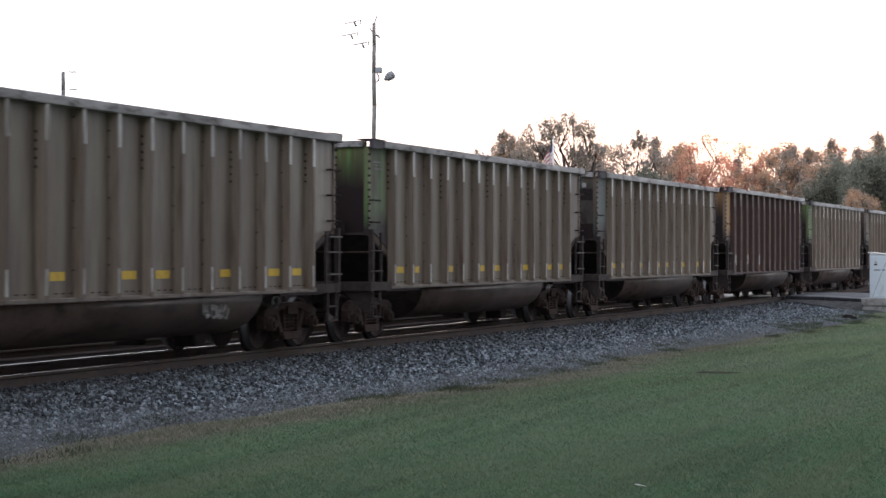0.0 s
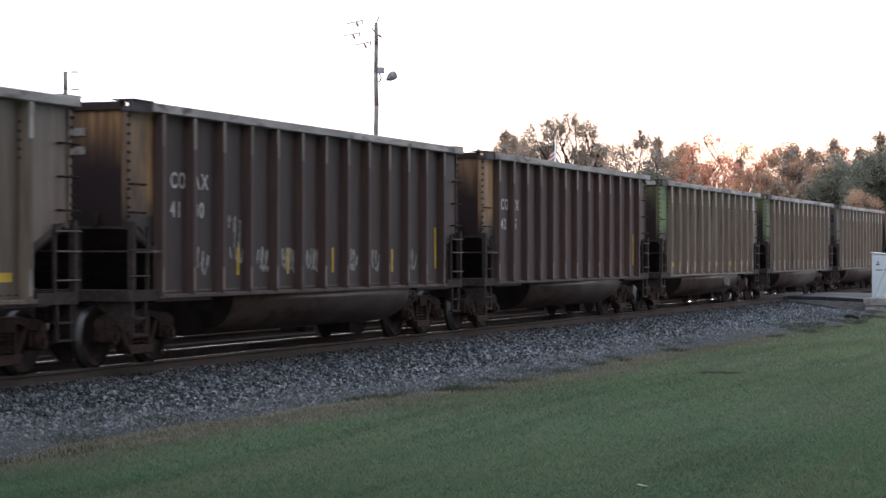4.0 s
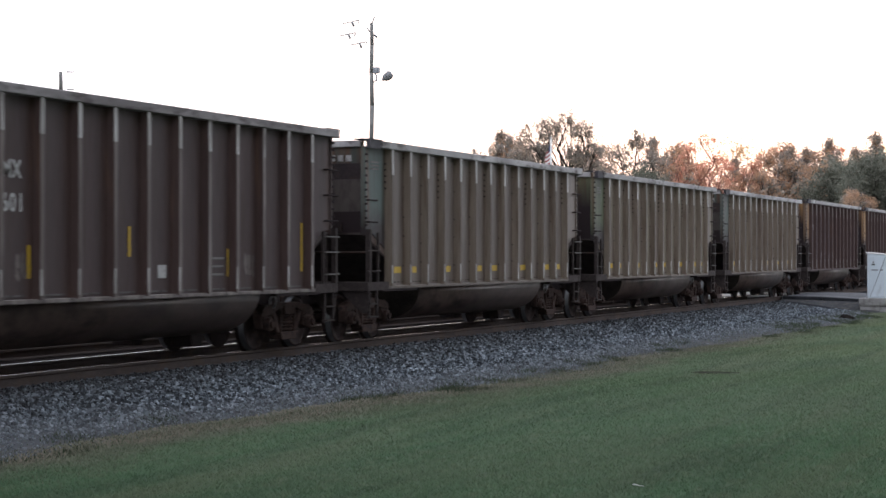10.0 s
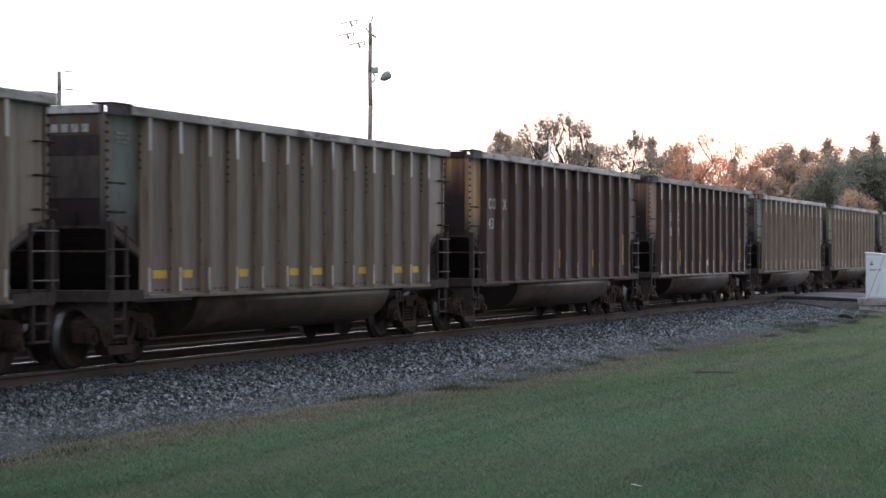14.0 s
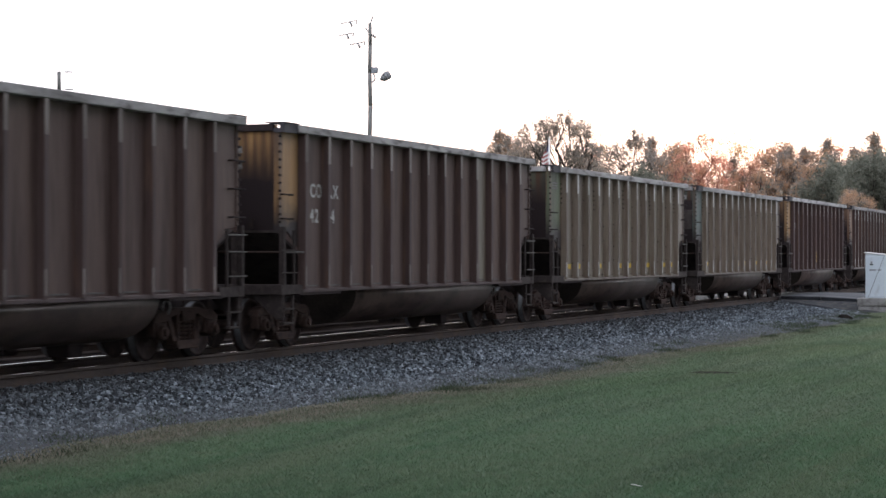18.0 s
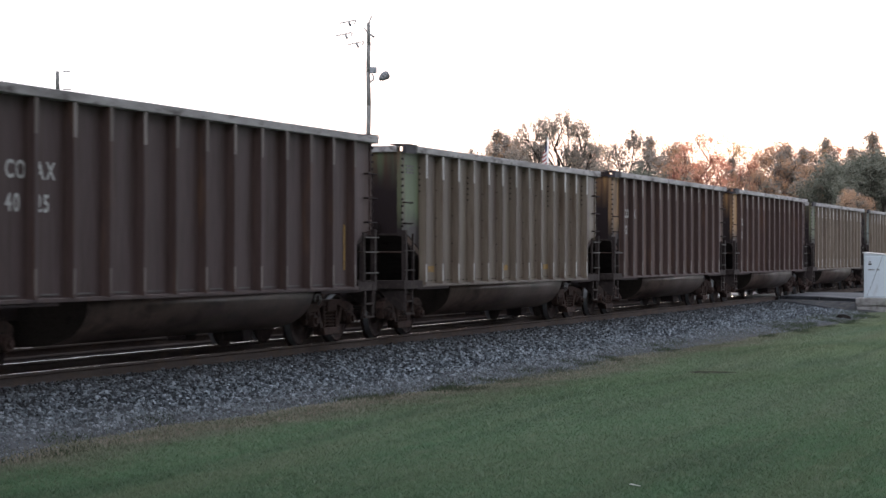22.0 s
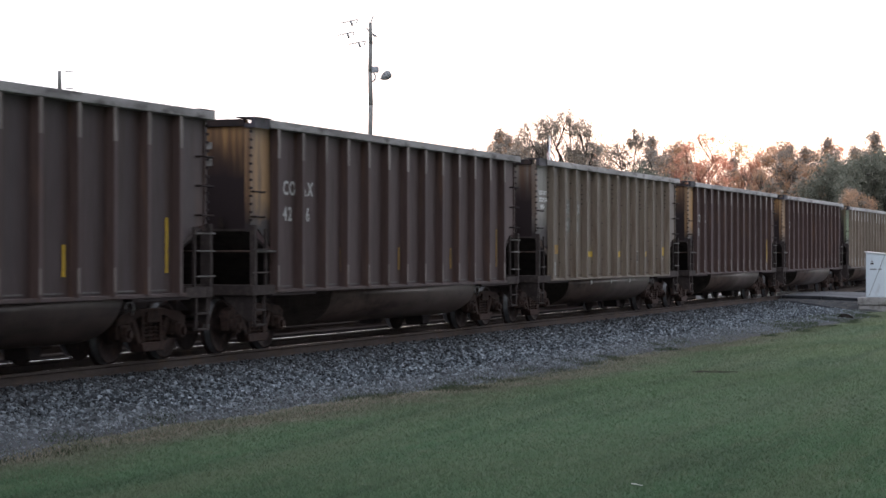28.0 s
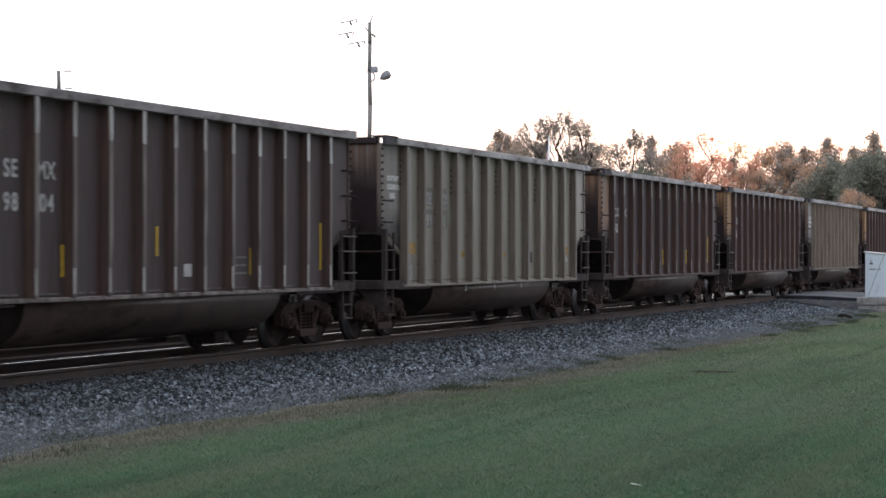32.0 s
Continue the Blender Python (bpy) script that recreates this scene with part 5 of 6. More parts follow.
DOME = [(-0.215, 0.70, 0.085, 0.09), (-0.15, 0.82, 0.09, 0.085), (-0.05, 0.89, 0.09, 0.08), (0.05, 0.90, 0.09, 0.09), (0.145, 0.85, 0.085, 0.085), (0.215, 0.73, 0.08, 0.09),
        (-0.26, 0.57, 0.09, 0.09), (0.26, 0.58, 0.08, 0.08), (-0.08, 0.74, 0.06, 0.05), (0.1, 0.72, 0.06, 0.05), (-0.16, 0.48, 0.13, 0.07), (0.14, 0.46, 0.13, 0.07), (0.0, 0.6, 0.06, 0.06)]
FAN = [(-0.17, 0.72, 0.075, 0.09), (-0.08, 0.84, 0.06, 0.11), (0.02, 0.90, 0.05, 0.09), (0.10, 0.82, 0.065, 0.11), (0.19, 0.68, 0.08, 0.09), (-0.22, 0.56, 0.09, 0.1), (0.0, 0.66, 0.1, 0.1), (0.14, 0.5, 0.13, 0.1), (-0.1, 0.47, 0.13, 0.1)]
CLUMP = [(-0.08, 0.83, 0.09, 0.08), (0.04, 0.90, 0.075, 0.07), (0.13, 0.77, 0.09, 0.08), (-0.17, 0.69, 0.08, 0.08), (0.0, 0.68, 0.12, 0.09), (0.17, 0.57, 0.1, 0.09), (-0.12, 0.52, 0.13, 0.09), (0.04, 0.42, 0.14, 0.1)]
SPIRE = [(0.0, 0.94, 0.03, 0.05), (-0.04, 0.86, 0.05, 0.055), (0.045, 0.80, 0.055, 0.06), (-0.06, 0.71, 0.07, 0.07), (0.065, 0.64, 0.07, 0.07), (0.0, 0.54, 0.09, 0.08), (0.07, 0.43, 0.09, 0.08), (-0.08, 0.42, 0.09, 0.08)]
MOUND = [(-0.22, 0.66, 0.13, 0.12), (-0.08, 0.80, 0.14, 0.13), (0.09, 0.84, 0.14, 0.13), (0.24, 0.70, 0.13, 0.13), (-0.3, 0.48, 0.13, 0.12), (0.3, 0.48, 0.13, 0.12), (0.0, 0.6, 0.18, 0.14), (-0.15, 0.42, 0.16, 0.14), (0.15, 0.40, 0.16, 0.14)]
KINDS = {
    "oak": build_tree("oak_tree", 23, 17.0, DOME, [L["olive"], L["olive"], L["olive"], L["scrub"]], M["bark"], 21000, 0.10, 26, 0.02, "spreading grey-brown oak hung with moss", 0.022, 0.35, 0.1),
    "rust": build_tree("autumn_tree", 12, 15.0, FAN, [L["rust"], L["rust"], L["orange"]], M["red_bark"], 4300, 0.12, 18, 0.026, "rust-red autumn tree with thin foliage", 0.018, 0.0, 0.3),
    "brown": build_tree("bare_oak", 18, 14.0, CLUMP, [L["olive"], L["olive"], L["scrub"]], M["bark"], 7000, 0.12, 20, 0.028, "grey-brown tree with a ragged crown", 0.018, 0.2, 0.15),
    "orange": build_tree("autumn_tree", 13, 14.0, CLUMP, [L["orange"], L["orange"], L["olive"]], M["bark"], 7500, 0.12, 20, 0.03, "orange-brown autumn tree with ragged crown", 0.018, 0.1, 0.15),
    "green": build_tree("evergreen_tree", 14, 14.0, MOUND, [L["green"]], M["bark"], 30000, 0.135, 30, 0.045, "dense dark green tree of the woods", 0.02, 0.2, 0.0),
    "pale": build_tree("thin_tree", 15, 15.0, FAN, [L["pale"]], M["pale_bark"], 1900, 0.11, 14, 0.022, "slender pale tree with few yellow leaves", 0.01, 0.0, 0.3),
    "slim": build_tree("slim_tree", 16, 15.0, SPIRE, [L["olive"], L["olive"], L["olive"], L["orange"]], M["bark"], 6000, 0.12, 16, 0.026, "slim olive tree with ragged crown", 0.014, 0.1, 0.15),
}
used = set()


def plant(kind, side, level, depth, turn):
    """A tree of that kind; its height follows from the level of its top and its distance."""
    p = spot(side, depth)
    s = (height_at(level, depth) - GRASS_Z) / {"oak": 17.0, "rust": 15.0, "orange": 14.0, "brown": 14.0, "green": 14.0, "pale": 15.0, "slim": 15.0}[kind]
    at = Matrix.Translation(p) @ pose(0, 0, 0, 0, 0, turn - TURN) @ Matrix.Diagonal((s, s, s, 1))
    if kind not in used:
        used.add(kind)
        KINDS[kind].matrix_basis = at
        return KINDS[kind]
    base = KINDS[kind]
    o = copy_thing(base, Matrix.Identity(4))
    o.matrix_basis = at
    return o


# the oak and its thin neighbours: kind, bearing, level of the top, distance, turn
OAK_SIDE = [
    ("oak", 984, 203, 230, 0), ("slim", 888, 232, 235, 40), ("slim", 903, 242, 238, 100), ("slim", 916, 248, 242, 170), ("brown", 922, 258, 242, 60), ("brown", 905, 264, 240, 180), ("brown", 862, 262, 262, 15),
    ("brown", 832, 266, 262, 10), ("brown", 932, 276, 236, 0), ("brown", 1034, 262, 252, 100), ("pale", 1060, 240, 266, 20), ("rust", 1054, 264, 268, 60), ("brown", 1062, 296, 240, 60), ("green", 1080, 322, 235, 60),
]
# a lone crown, then the rust-red middle
RED_MIDDLE = [
    ("brown", 1116, 232, 252, 0), ("slim", 1158, 244, 256, 60), ("green", 1150, 300, 246, 220), ("orange", 1112, 312, 250, 200), ("orange", 1190, 254, 262, 90), ("rust", 1208, 256, 268, 20), ("brown", 1180, 272, 266, 200),
    ("rust", 1236, 238, 255, 0), ("rust", 1256, 286, 250, 170), ("pale", 1296, 238, 270, 0), ("pale", 1318, 246, 272, 180), ("slim", 1302, 280, 262, 50), ("rust", 1328, 286, 262, 20),
    ("rust", 1360, 260, 266, 0), ("orange", 1376, 253, 264, 0), ("slim", 1400, 262, 260, 110), ("slim", 1388, 270, 252, 20), ("orange", 1356, 304, 250, 210), ("rust", 1222, 292, 250, 200),
]
# the darker clump before the crossing
DARK_CLUMP = [
    ("slim", 1427, 262, 258, 10), ("orange", 1456, 268, 262, 200), ("orange", 1530, 262, 262, 60), ("rust", 1410, 270, 268, 0), ("orange", 1412, 284, 250, 160), ("orange", 1440, 290, 250, 20), ("slim", 1468, 246, 262, 110), ("rust", 1480, 256, 268, 40), ("green", 1470, 292, 246, 40),
    ("green", 1512, 284, 240, 80), ("slim", 1514, 262, 258, 10), ("slim", 1545, 236, 255, 200), ("green", 1556, 272, 238, 140), ("orange", 1498, 335, 222, 60), ("orange", 1524, 342, 223, 160),
    ("green", 1630, 262, 245, 10), ("rust", 1660, 260, 265, 10), ("orange", 1720, 250, 255, 300), ("green", 1780, 262, 250, 33),
]
for row in OAK_SIDE + RED_MIDDLE + DARK_CLUMP:
    plant(*row)


def unseen_shade_trees():
    """Unseen tall evergreens, added south of the lawn behind the camera only to shade the near cars."""
    rnd = random.Random(6)
    for row, y in ((0, -25.0), (1, -29.0), (2, -34.0)):
        for k in range(5, 13):
            o = copy_thing(KINDS["green"], Matrix.Identity(4))
            s = rnd.uniform(1.25, 1.6)
            o.matrix_basis = Matrix.Translation((-36 + 6.4 * k + 2.1 * row + rnd.uniform(-1, 1), y + rnd.uniform(-1.5, 1.5), GRASS_Z)) @ pose(0, 0, 0, 0, 0, rnd.uniform(0, 360)) @ Matrix.Diagonal((s, s, s, 1))


unseen_shade_trees()


def undergrowth():
    """Tangled brush and low trees that close the woods at their foot."""
    rng = np.random.default_rng(77)
    count = 150000
    side = np.where(rng.random(count) < 0.75, rng.uniform(790, 1600, count), rng.uniform(1380, 1950, count))
    depth = rng.uniform(246, 285, count)
    top = 9.0 + 2.5 * np.clip((side - 1080) / 60, 0, 1) + 1.0 * np.clip((side - 1340) / 60, 0, 1) + 1.3 * np.sin(side * 0.021 + 1) + 1.0 * np.sin(side * 0.057) + 0.8 * np.sin(side * 0.13)
    green = np.where(side < 1180, 0.5, np.where(side < 1430, 0.12, 0.7))
    top -= 4.0 * np.exp(-(((side - 1275) / 60.0) ** 2))
    top = top * np.clip((side - 780) / 120, 0.3, 1)
    z = GRASS_Z + top * rng.random(count) ** 0.7
    c = np.array(EYE)[:2] + np.outer(depth, np.array(FORWARD)[:2]) + np.outer((side - 784) / FOCAL * depth, np.array(RIGHT)[:2])
    p = np.column_stack([c, z])
    u = rng.normal(0, 1, (count, 3))
    u /= np.linalg.norm(u, axis=1)[:, None]
    w = np.cross(u, rng.normal(0, 1, (count, 3)))
    w /= np.linalg.norm(w, axis=1)[:, None]
    s = rng.uniform(0.12, 0.3, count)[:, None]
    v = np.stack([p - u * s, p + w * s * 0.7, p + u * s, p - w * s * 0.7], 1).reshape(-1, 3)
    me = loose_mesh("undergrowth", v, 4, [L["scrub"], L["green"], L["orange"]])
    me.polygons.foreach_set("material_index", np.where(rng.random(count) < green, 1, np.where(rng.random(count) < 0.65, 0, 2)).astype(np.int32))
    tagged(new("undergrowth", me), "tangled brown and green brush under the trees", "brush", kind="stuff")


undergrowth()


def utility_pole(side, level, depth, name, label):
    root = tagged(new(name), label, "utility pole")
    root.matrix_basis = Matrix.Translation(spot(side, depth))
    high = height_at(level, depth) - GRASS_Z
    bm = bmesh.new()
    levels = [0.0, 0.35, 0.55, 0.7, 0.82, 0.92, 1.0]
    bend = [0.0, 0.03, -0.015, 0.02, -0.01, 0.012, 0.0]
    girth = [0.125, 0.12, 0.108, 0.112, 0.1, 0.098, 0.086]
    for k in range(6):
        tube(bm, (bend[k], -bend[k], levels[k] * high), (bend[k + 1], -bend[k + 1], levels[k + 1] * high), girth[k], girth[k + 1], 12)
    part("pole", bm, M["wood_pole"], root)
    return root, high


def crossbar(root, name, a, b, r, mat, label=""):
    bm = bmesh.new()
    tube(bm, a, b, r, sides=6)
    return part(name, bm, mat, root, label)


def build_poles():
    depth = 105.0
    root, high = utility_pole(655.5, 41, depth, "utility_pole", "tall weathered wooden utility pole with a floodlight")
    px = depth / FOCAL

    def at(side, level, near=0.0):
        """A place on the pole's own upright plane, seen from its base."""
        return RIGHT * ((side - 655.5) * px) - FORWARD * near + Vector((0, 0, height_at(level, depth) - GRASS_Z))

    for side, level in ((604.0, 42.0), (598.0, 64.0), (618.0, 80.0)):
        arm = crossbar(root, "line_bracket", at(side, level), at(side + 29, level - 6), 0.026, M["fitting"])
        bm = bmesh.new()
        tube(bm, at(side + 16, level - 4), at(side + 20, level + 5), 0.05, 0.06, 8)
        part("insulator", bm, M["fitting"], root)
        crossbar(root, "clamp", at(side + 29, level - 6), at(side + 27, level + 1), 0.028, M["fitting"])
        crossbar(root, "line_wire", at(side + 29, level - 6), at(655, level - 4), 0.003, M["galv"])
    crossbar(root, "top_pin", at(656, 42), at(660.5, 30), 0.03, M["fitting"])
    crossbar(root, "top_pin_tip", at(660.5, 31), at(660, 27), 0.02, M["fitting"])
    crossbar(root, "stay_arm", at(648, 50), at(653, 57), 0.03, M["fitting"])
    crossbar(root, "stay_arm", at(653, 57), at(660, 62), 0.022, M["galv"])
    bm = bmesh.new()
    tube(bm, at(660, 62), at(666, 67), 0.055, 0.05, 8)
    part("insulator", bm, M["fitting"], root)
    # meter box with its conduit, and the floodlight
    bm = bmesh.new()
    c = at(663.5, 125, 0.15)
    box(bm, c.x - 0.1, c.x + 0.12, c.y - 0.18, c.y + 0.15, c.z - 0.16, c.z + 0.15)
    soften(bm, 0.03)
    part("meter_box", bm, M["galv"], root, "grey metal box")
    pts = [(661, 131), (664, 134), (664.5, 140), (661, 145), (658, 146)]
    for a, b in zip(pts, pts[1:]):
        crossbar(root, "conduit", at(*a), at(*b), 0.035, M["galv"])
    crossbar(root, "lamp_arm", at(657, 146), at(672, 140), 0.012, M["galv"])
    bm = bmesh.new()
    a, c = at(674, 142, 0.05), at(691.5, 130.5, 0.05)
    rings = ((0.0, 0.06), (0.16, 0.1), (0.2, 0.15), (0.42, 0.2), (0.7, 0.225), (0.88, 0.2), (1.0, 0.12))
    for (u0, r0), (u1, r1) in zip(rings, rings[1:]):
        tube(bm, a.lerp(c, u0), a.lerp(c, u1), r0, r1, 14)
    part("floodlight", bm, M["fitting"], root, "grey round floodlight head")
    depth2 = 100.0
    far, _ = utility_pole(105, 127, depth2, "utility_pole", "weathered wooden utility pole with thin crossarms")
    for a, level in ((115, 127.5), (116, 158.5)):
        up = Vector((0, 0, height_at(level, depth2) - GRASS_Z))
        crossbar(far, "crossarm", up + RIGHT * ((a - 105) * depth2 / FOCAL), up + RIGHT * ((a + 14 - 105) * depth2 / FOCAL), 0.03, M["fitting"])
        crossbar(far, "crossarm_stay", up, up + RIGHT * ((a - 105) * depth2 / FOCAL), 0.004, M["galv"])


build_poles()


def build_flag():
    """A limp striped flag on a white pole before the oak."""
    depth = 170.0
    root = tagged(new("flagpole"), "white flagpole with a limp striped flag before the oak", "flagpole")
    root.matrix_basis = Matrix.Translation(spot(973, depth))
    high = height_at(246, depth) - GRASS_Z
    bm = bmesh.new()
    tube(bm, (0, 0, 0), (0, 0, high), 0.10, 0.07, 10)
    tube(bm, (0, 0, high), (0, 0, high + 0.14), 0.1, 0.05, 8)
    part("pole", bm, M["flag_white"], root)
    # the cloth droops from the pole, and its stripes slant down with it
    bm = bmesh.new()
    cols, rows = 15, 9
    grid = []
    for i in range(cols):
        s = i / (cols - 1)
        p = -RIGHT * (0.06 + s * 0.76) - FORWARD * (0.09 * math.sin(i * 0.9) + 0.03)
        grid.append([bm.verts.new(p * (1 - 0.08 * k / rows) + Vector((0, 0, -0.95 * s ** 0.85 - k * 1.5 / rows))) for k in range(rows + 1)])
    for i in range(cols - 1):
        for k in range(rows):
            f = bm.faces.new((grid[i][k], grid[i + 1][k], grid[i + 1][k + 1], grid[i][k + 1]))
            f.material_index = 2 if (i < 5 and k < 3) else k % 2
    cloth = part("flag", bm, [M["flag_red"], M["flag_white"], M["flag_blue"]], root, "limp red, white and blue striped flag", at=pose(0, 0, high - 0.5))
    cloth.modifiers.new("thickness", "SOLIDIFY").thickness = 0.01
    return cloth, high - 0.5


M["flag_white"] = material("white_cloth_and_paint", (0.75, 0.73, 0.71), (0.65, 0.63, 0.61), None, 0.7, 0.0, (1, 1, 1), 2, 20, 0.1, 0.05)
M["flag_red"] = material("red_cloth", (0.42, 0.15, 0.15), (0.36, 0.12, 0.12), None, 0.8, 0.0, (1, 1, 1), 2, 20, 0.1, 0.05)
M["flag_blue"] = material("blue_cloth", (0.085, 0.085, 0.15), (0.07, 0.07, 0.13), None, 0.8, 0.0, (1, 1, 1), 2, 20, 0.1, 0.05)
FLAG, FLAG_TOP = build_flag()


def build_cabinet():
    p = spot(1532.5, 80, 0.0)
    pad = new("concrete_pad")
    pad.matrix_basis = Matrix.Translation(p)
    tagged(pad, "worn concrete foundation blocks under the cabinet", "foundation")
    bm = bmesh.new()
    box(bm, -0.3, 1.6, -1.02, 0.28, -0.3, -0.002)
    soften(bm, 0.025)
    part("upper_slab", bm, M["concrete"], pad)
    bm = bmesh.new()
    box(bm, -0.26, 1.56, -0.98, 0.24, -0.75, -0.304)
    soften(bm, 0.03)
    part("footing", bm, M["concrete"], pad)
    root = tagged(new("signal_cabinet"), "pale aluminium equipment cabinet beside the level crossing", "signal cabinet")
    root.matrix_basis = Matrix.Translation(p)
    bm = bmesh.new()
    # the roof sheds water towards the road's far side
    v = [bm.verts.new(q) for q in ((0, 0, 0), (1.1, 0, 0), (1.1, -1.02, 0), (0, -1.02, 0), (0, 0, 1.73), (1.1, 0, 1.73), (1.1, -1.02, 1.63), (0, -1.02, 1.63))]
    for i in ((3, 2, 1, 0), (4, 5, 6, 7), (0, 1, 5, 4), (1, 2, 6, 5), (2, 3, 7, 6), (3, 0, 4, 7)):
        bm.faces.new([v[k] for k in i])
    soften(bm, 0.012)
    part("body", bm, M["cabinet"], root)
    bm = bmesh.new()
    v = [bm.verts.new(q) for q in ((-0.05, 0.05, 1.74), (1.15, 0.05, 1.74), (1.15, -1.07, 1.63), (-0.05, -1.07, 1.63), (-0.05, 0.05, 1.775), (1.15, 0.05, 1.775), (1.15, -1.07, 1.665), (-0.05, -1.07, 1.665))]
    for i in ((3, 2, 1, 0), (4, 5, 6, 7), (0, 1, 5, 4), (1, 2, 6, 5), (2, 3, 7, 6), (3, 0, 4, 7)):
        bm.faces.new([v[k] for k in i])
    part("roof", bm, M["flag_white"], root)
    bm = bmesh.new()
    box(bm, -0.022, -0.002, -0.97, -0.05, 0.05, 1.60)
    soften(bm, 0.006)
    door = part("door", bm, M["cabinet"], root)
    for y0, y1, z0, z1, name in ((-0.30, -0.17, 1.27, 1.33, "notice"), (-0.27, -0.20, 1.35, 1.42, "notice"), (-0.42, -0.16, 1.06, 1.11, "stencil_bar"), (-0.60, -0.48, 1.06, 1.11, "stencil_bar")):
        bm = bmesh.new()
        box(bm, -0.03, -0.0225, y0, y1, z0, z1)
        part(name, bm, M["dark_metal"] if name == "notice" and z0 < 1.35 else M["galv"], door)
    bm = bmesh.new()
    tube(bm, (-0.035, -0.12, 0.06), (-0.035, -0.72, 1.62), 0.009, sides=6)
    handle = bmesh.new()
    box(handle, -0.05, -0.023, -0.94, -0.89, 0.76, 0.88)
    soften(handle, 0.008)
    part("handle", handle, M["dark_metal"], door, "dark door handle")
    part("locking_rod", bm, M["galv"], root, "thin slanting steel rod")


build_cabinet()


M["kerb"] = material("tarred_timber", (0.03, 0.032, 0.037), (0.045, 0.047, 0.052), (0.02, 0.02, 0.022), 0.85, 0.0, (1, 0.3, 1), 3, 30, 0.3, 0.12)
M["shoulder"] = material("dark_gravel", (0.075, 0.076, 0.08), (0.05, 0.05, 0.052), (0.10, 0.095, 0.085), 0.95, 0.0, (1, 1, 1), 1.5, 22, 1.0, 0.25)


def build_crossing():
    """The road comes up to the rails, with timber edges and panels between them."""
    prof = [(-80, -0.58), (-40, -0.56), (-20, -0.5), (-9, -0.36), (-5, -0.16), (-2.4, -0.03), (-0.86, -0.004)]
    verts, faces = [], []
    xs = [83.2 + 1.3 * k for k in range(9)]
    for y, z in prof:
        for k, x in enumerate(xs):
            verts.append((x + (0.25 * math.sin(y * 1.7) if k == 0 else 0), y, z + 0.03 * (1 - ((k - 4) / 4) ** 2)))
    w = len(xs)
    for j in range(len(prof) - 1):
        for i in range(w - 1):
            faces.append((j * w + i, j * w + i + 1, (j + 1) * w + i + 1, (j + 1) * w + i))
    n = len(verts)
    verts += [(x, y, GRASS_Z - 0.15) for x, y, z in verts]
    for j in range(len(prof) - 1):
        faces.append((j * w, (j + 1) * w, n + (j + 1) * w, n + j * w))
        faces.append((j * w + w - 1, n + j * w + w - 1, n + (j + 1) * w + w - 1, (j + 1) * w + w - 1))
    structure("road", sheet_mesh("road", verts, faces, M["road"]), "grey asphalt road rising to the level crossing", "road")
    verts, faces = [], []
    ys = [-0.95 - 0.35 * k for k in range(24)]
    for y in ys:
        top = float(np.interp(y, [p[0] for p in prof], [p[1] for p in prof])) - 0.03
        wob = 0.3 * math.sin(y * 1.9) + 0.2 * math.sin(y * 4.3)
        verts += [(79.6 + wob, y, -0.68), (81.3 + 0.5 * wob, y, (top + GRASS_Z) / 2 + 0.05), (83.45, y, top)]
    for k in range(len(ys) - 1):
        faces += [(3 * k, 3 * k + 1, 3 * k + 4, 3 * k + 3), (3 * k + 1, 3 * k + 2, 3 * k + 5, 3 * k + 4)]
    structure("road_shoulder", sheet_mesh("road_shoulder", verts, faces, M["shoulder"]), "dark gravel bank beside the road", "gravel")
    kerb = tagged(new("kerb"), "dark worn timber edge along the road", "kerb", kind="structure")
    for k in range(5):
        y0, y1 = -0.98 - 1.6 * k, -2.54 - 1.6 * k
        z0, z1 = (float(np.interp(y, [p[0] for p in prof], [p[1] for p in prof])) for y in (y0, y1))
        bm = bmesh.new()
        v = [bm.verts.new((x, y, z + d)) for d in (-0.3, 0.03) for x, y, z in ((82.75, y0, z0), (83.15, y0, z0), (83.15, y1, z1), (82.75, y1, z1))]
        for i in ((3, 2, 1, 0), (4, 5, 6, 7), (0, 1, 5, 4), (1, 2, 6, 5), (2, 3, 7, 6), (3, 0, 4, 7)):
            bm.faces.new([v[q] for q in i])
        soften(bm, 0.02)
        part("timber", bm, M["kerb"], kerb)
    bm = bmesh.new()
    box(bm, 83.4, 93.5, 5.0, 60, -0.4, -0.01)
    structure("road_far", finish("road", bm, M["road"]), "grey asphalt road beyond the tracks", "road")
    crossing = tagged(new("crossing_panels"), "worn concrete panels between the rails of the crossing", "level crossing", kind="structure")
    bm = bmesh.new()
    box(bm, 0, 2.4, -0.64, 0.64, -0.18, -0.012)
    soften(bm, 0.015)
    first = part("panel", bm, M["concrete"], crossing, at=pose(83.6, 0, 0))
    for yc in (0.0, 2.07, 4.13):
        for k in range(4):
            if yc or k:
                again(first, pose(83.6 + 2.45 * k, yc, 0 if yc != 2.07 else -0.006))


build_crossing()


# ---- small things on the ground ----
def clod(name, side, depth, w, h, mat, label, category, seed):
    rng = np.random.default_rng(seed)
    bm = bmesh.new()
    bmesh.ops.create_icosphere(bm, subdivisions=3, radius=1.0)
    for v in bm.verts:
        k = 1 + 0.35 * noise.noise(v.co * 1.7 + Vector((seed, 0, 0))) + 0.15 * noise.noise(v.co * 5)
        v.co = Vector((v.co.x * w * 0.35 * k, v.co.y * w * 0.5 * k, max(v.co.z, -0.3) * h * k))
    ob = new(name, finish(name, bm, mat))
    p = spot(side, depth)
    ob.matrix_basis = Matrix.Translation((p.x, p.y, ground_height(p.x, p.y)))
    return tagged(ob, label, category)


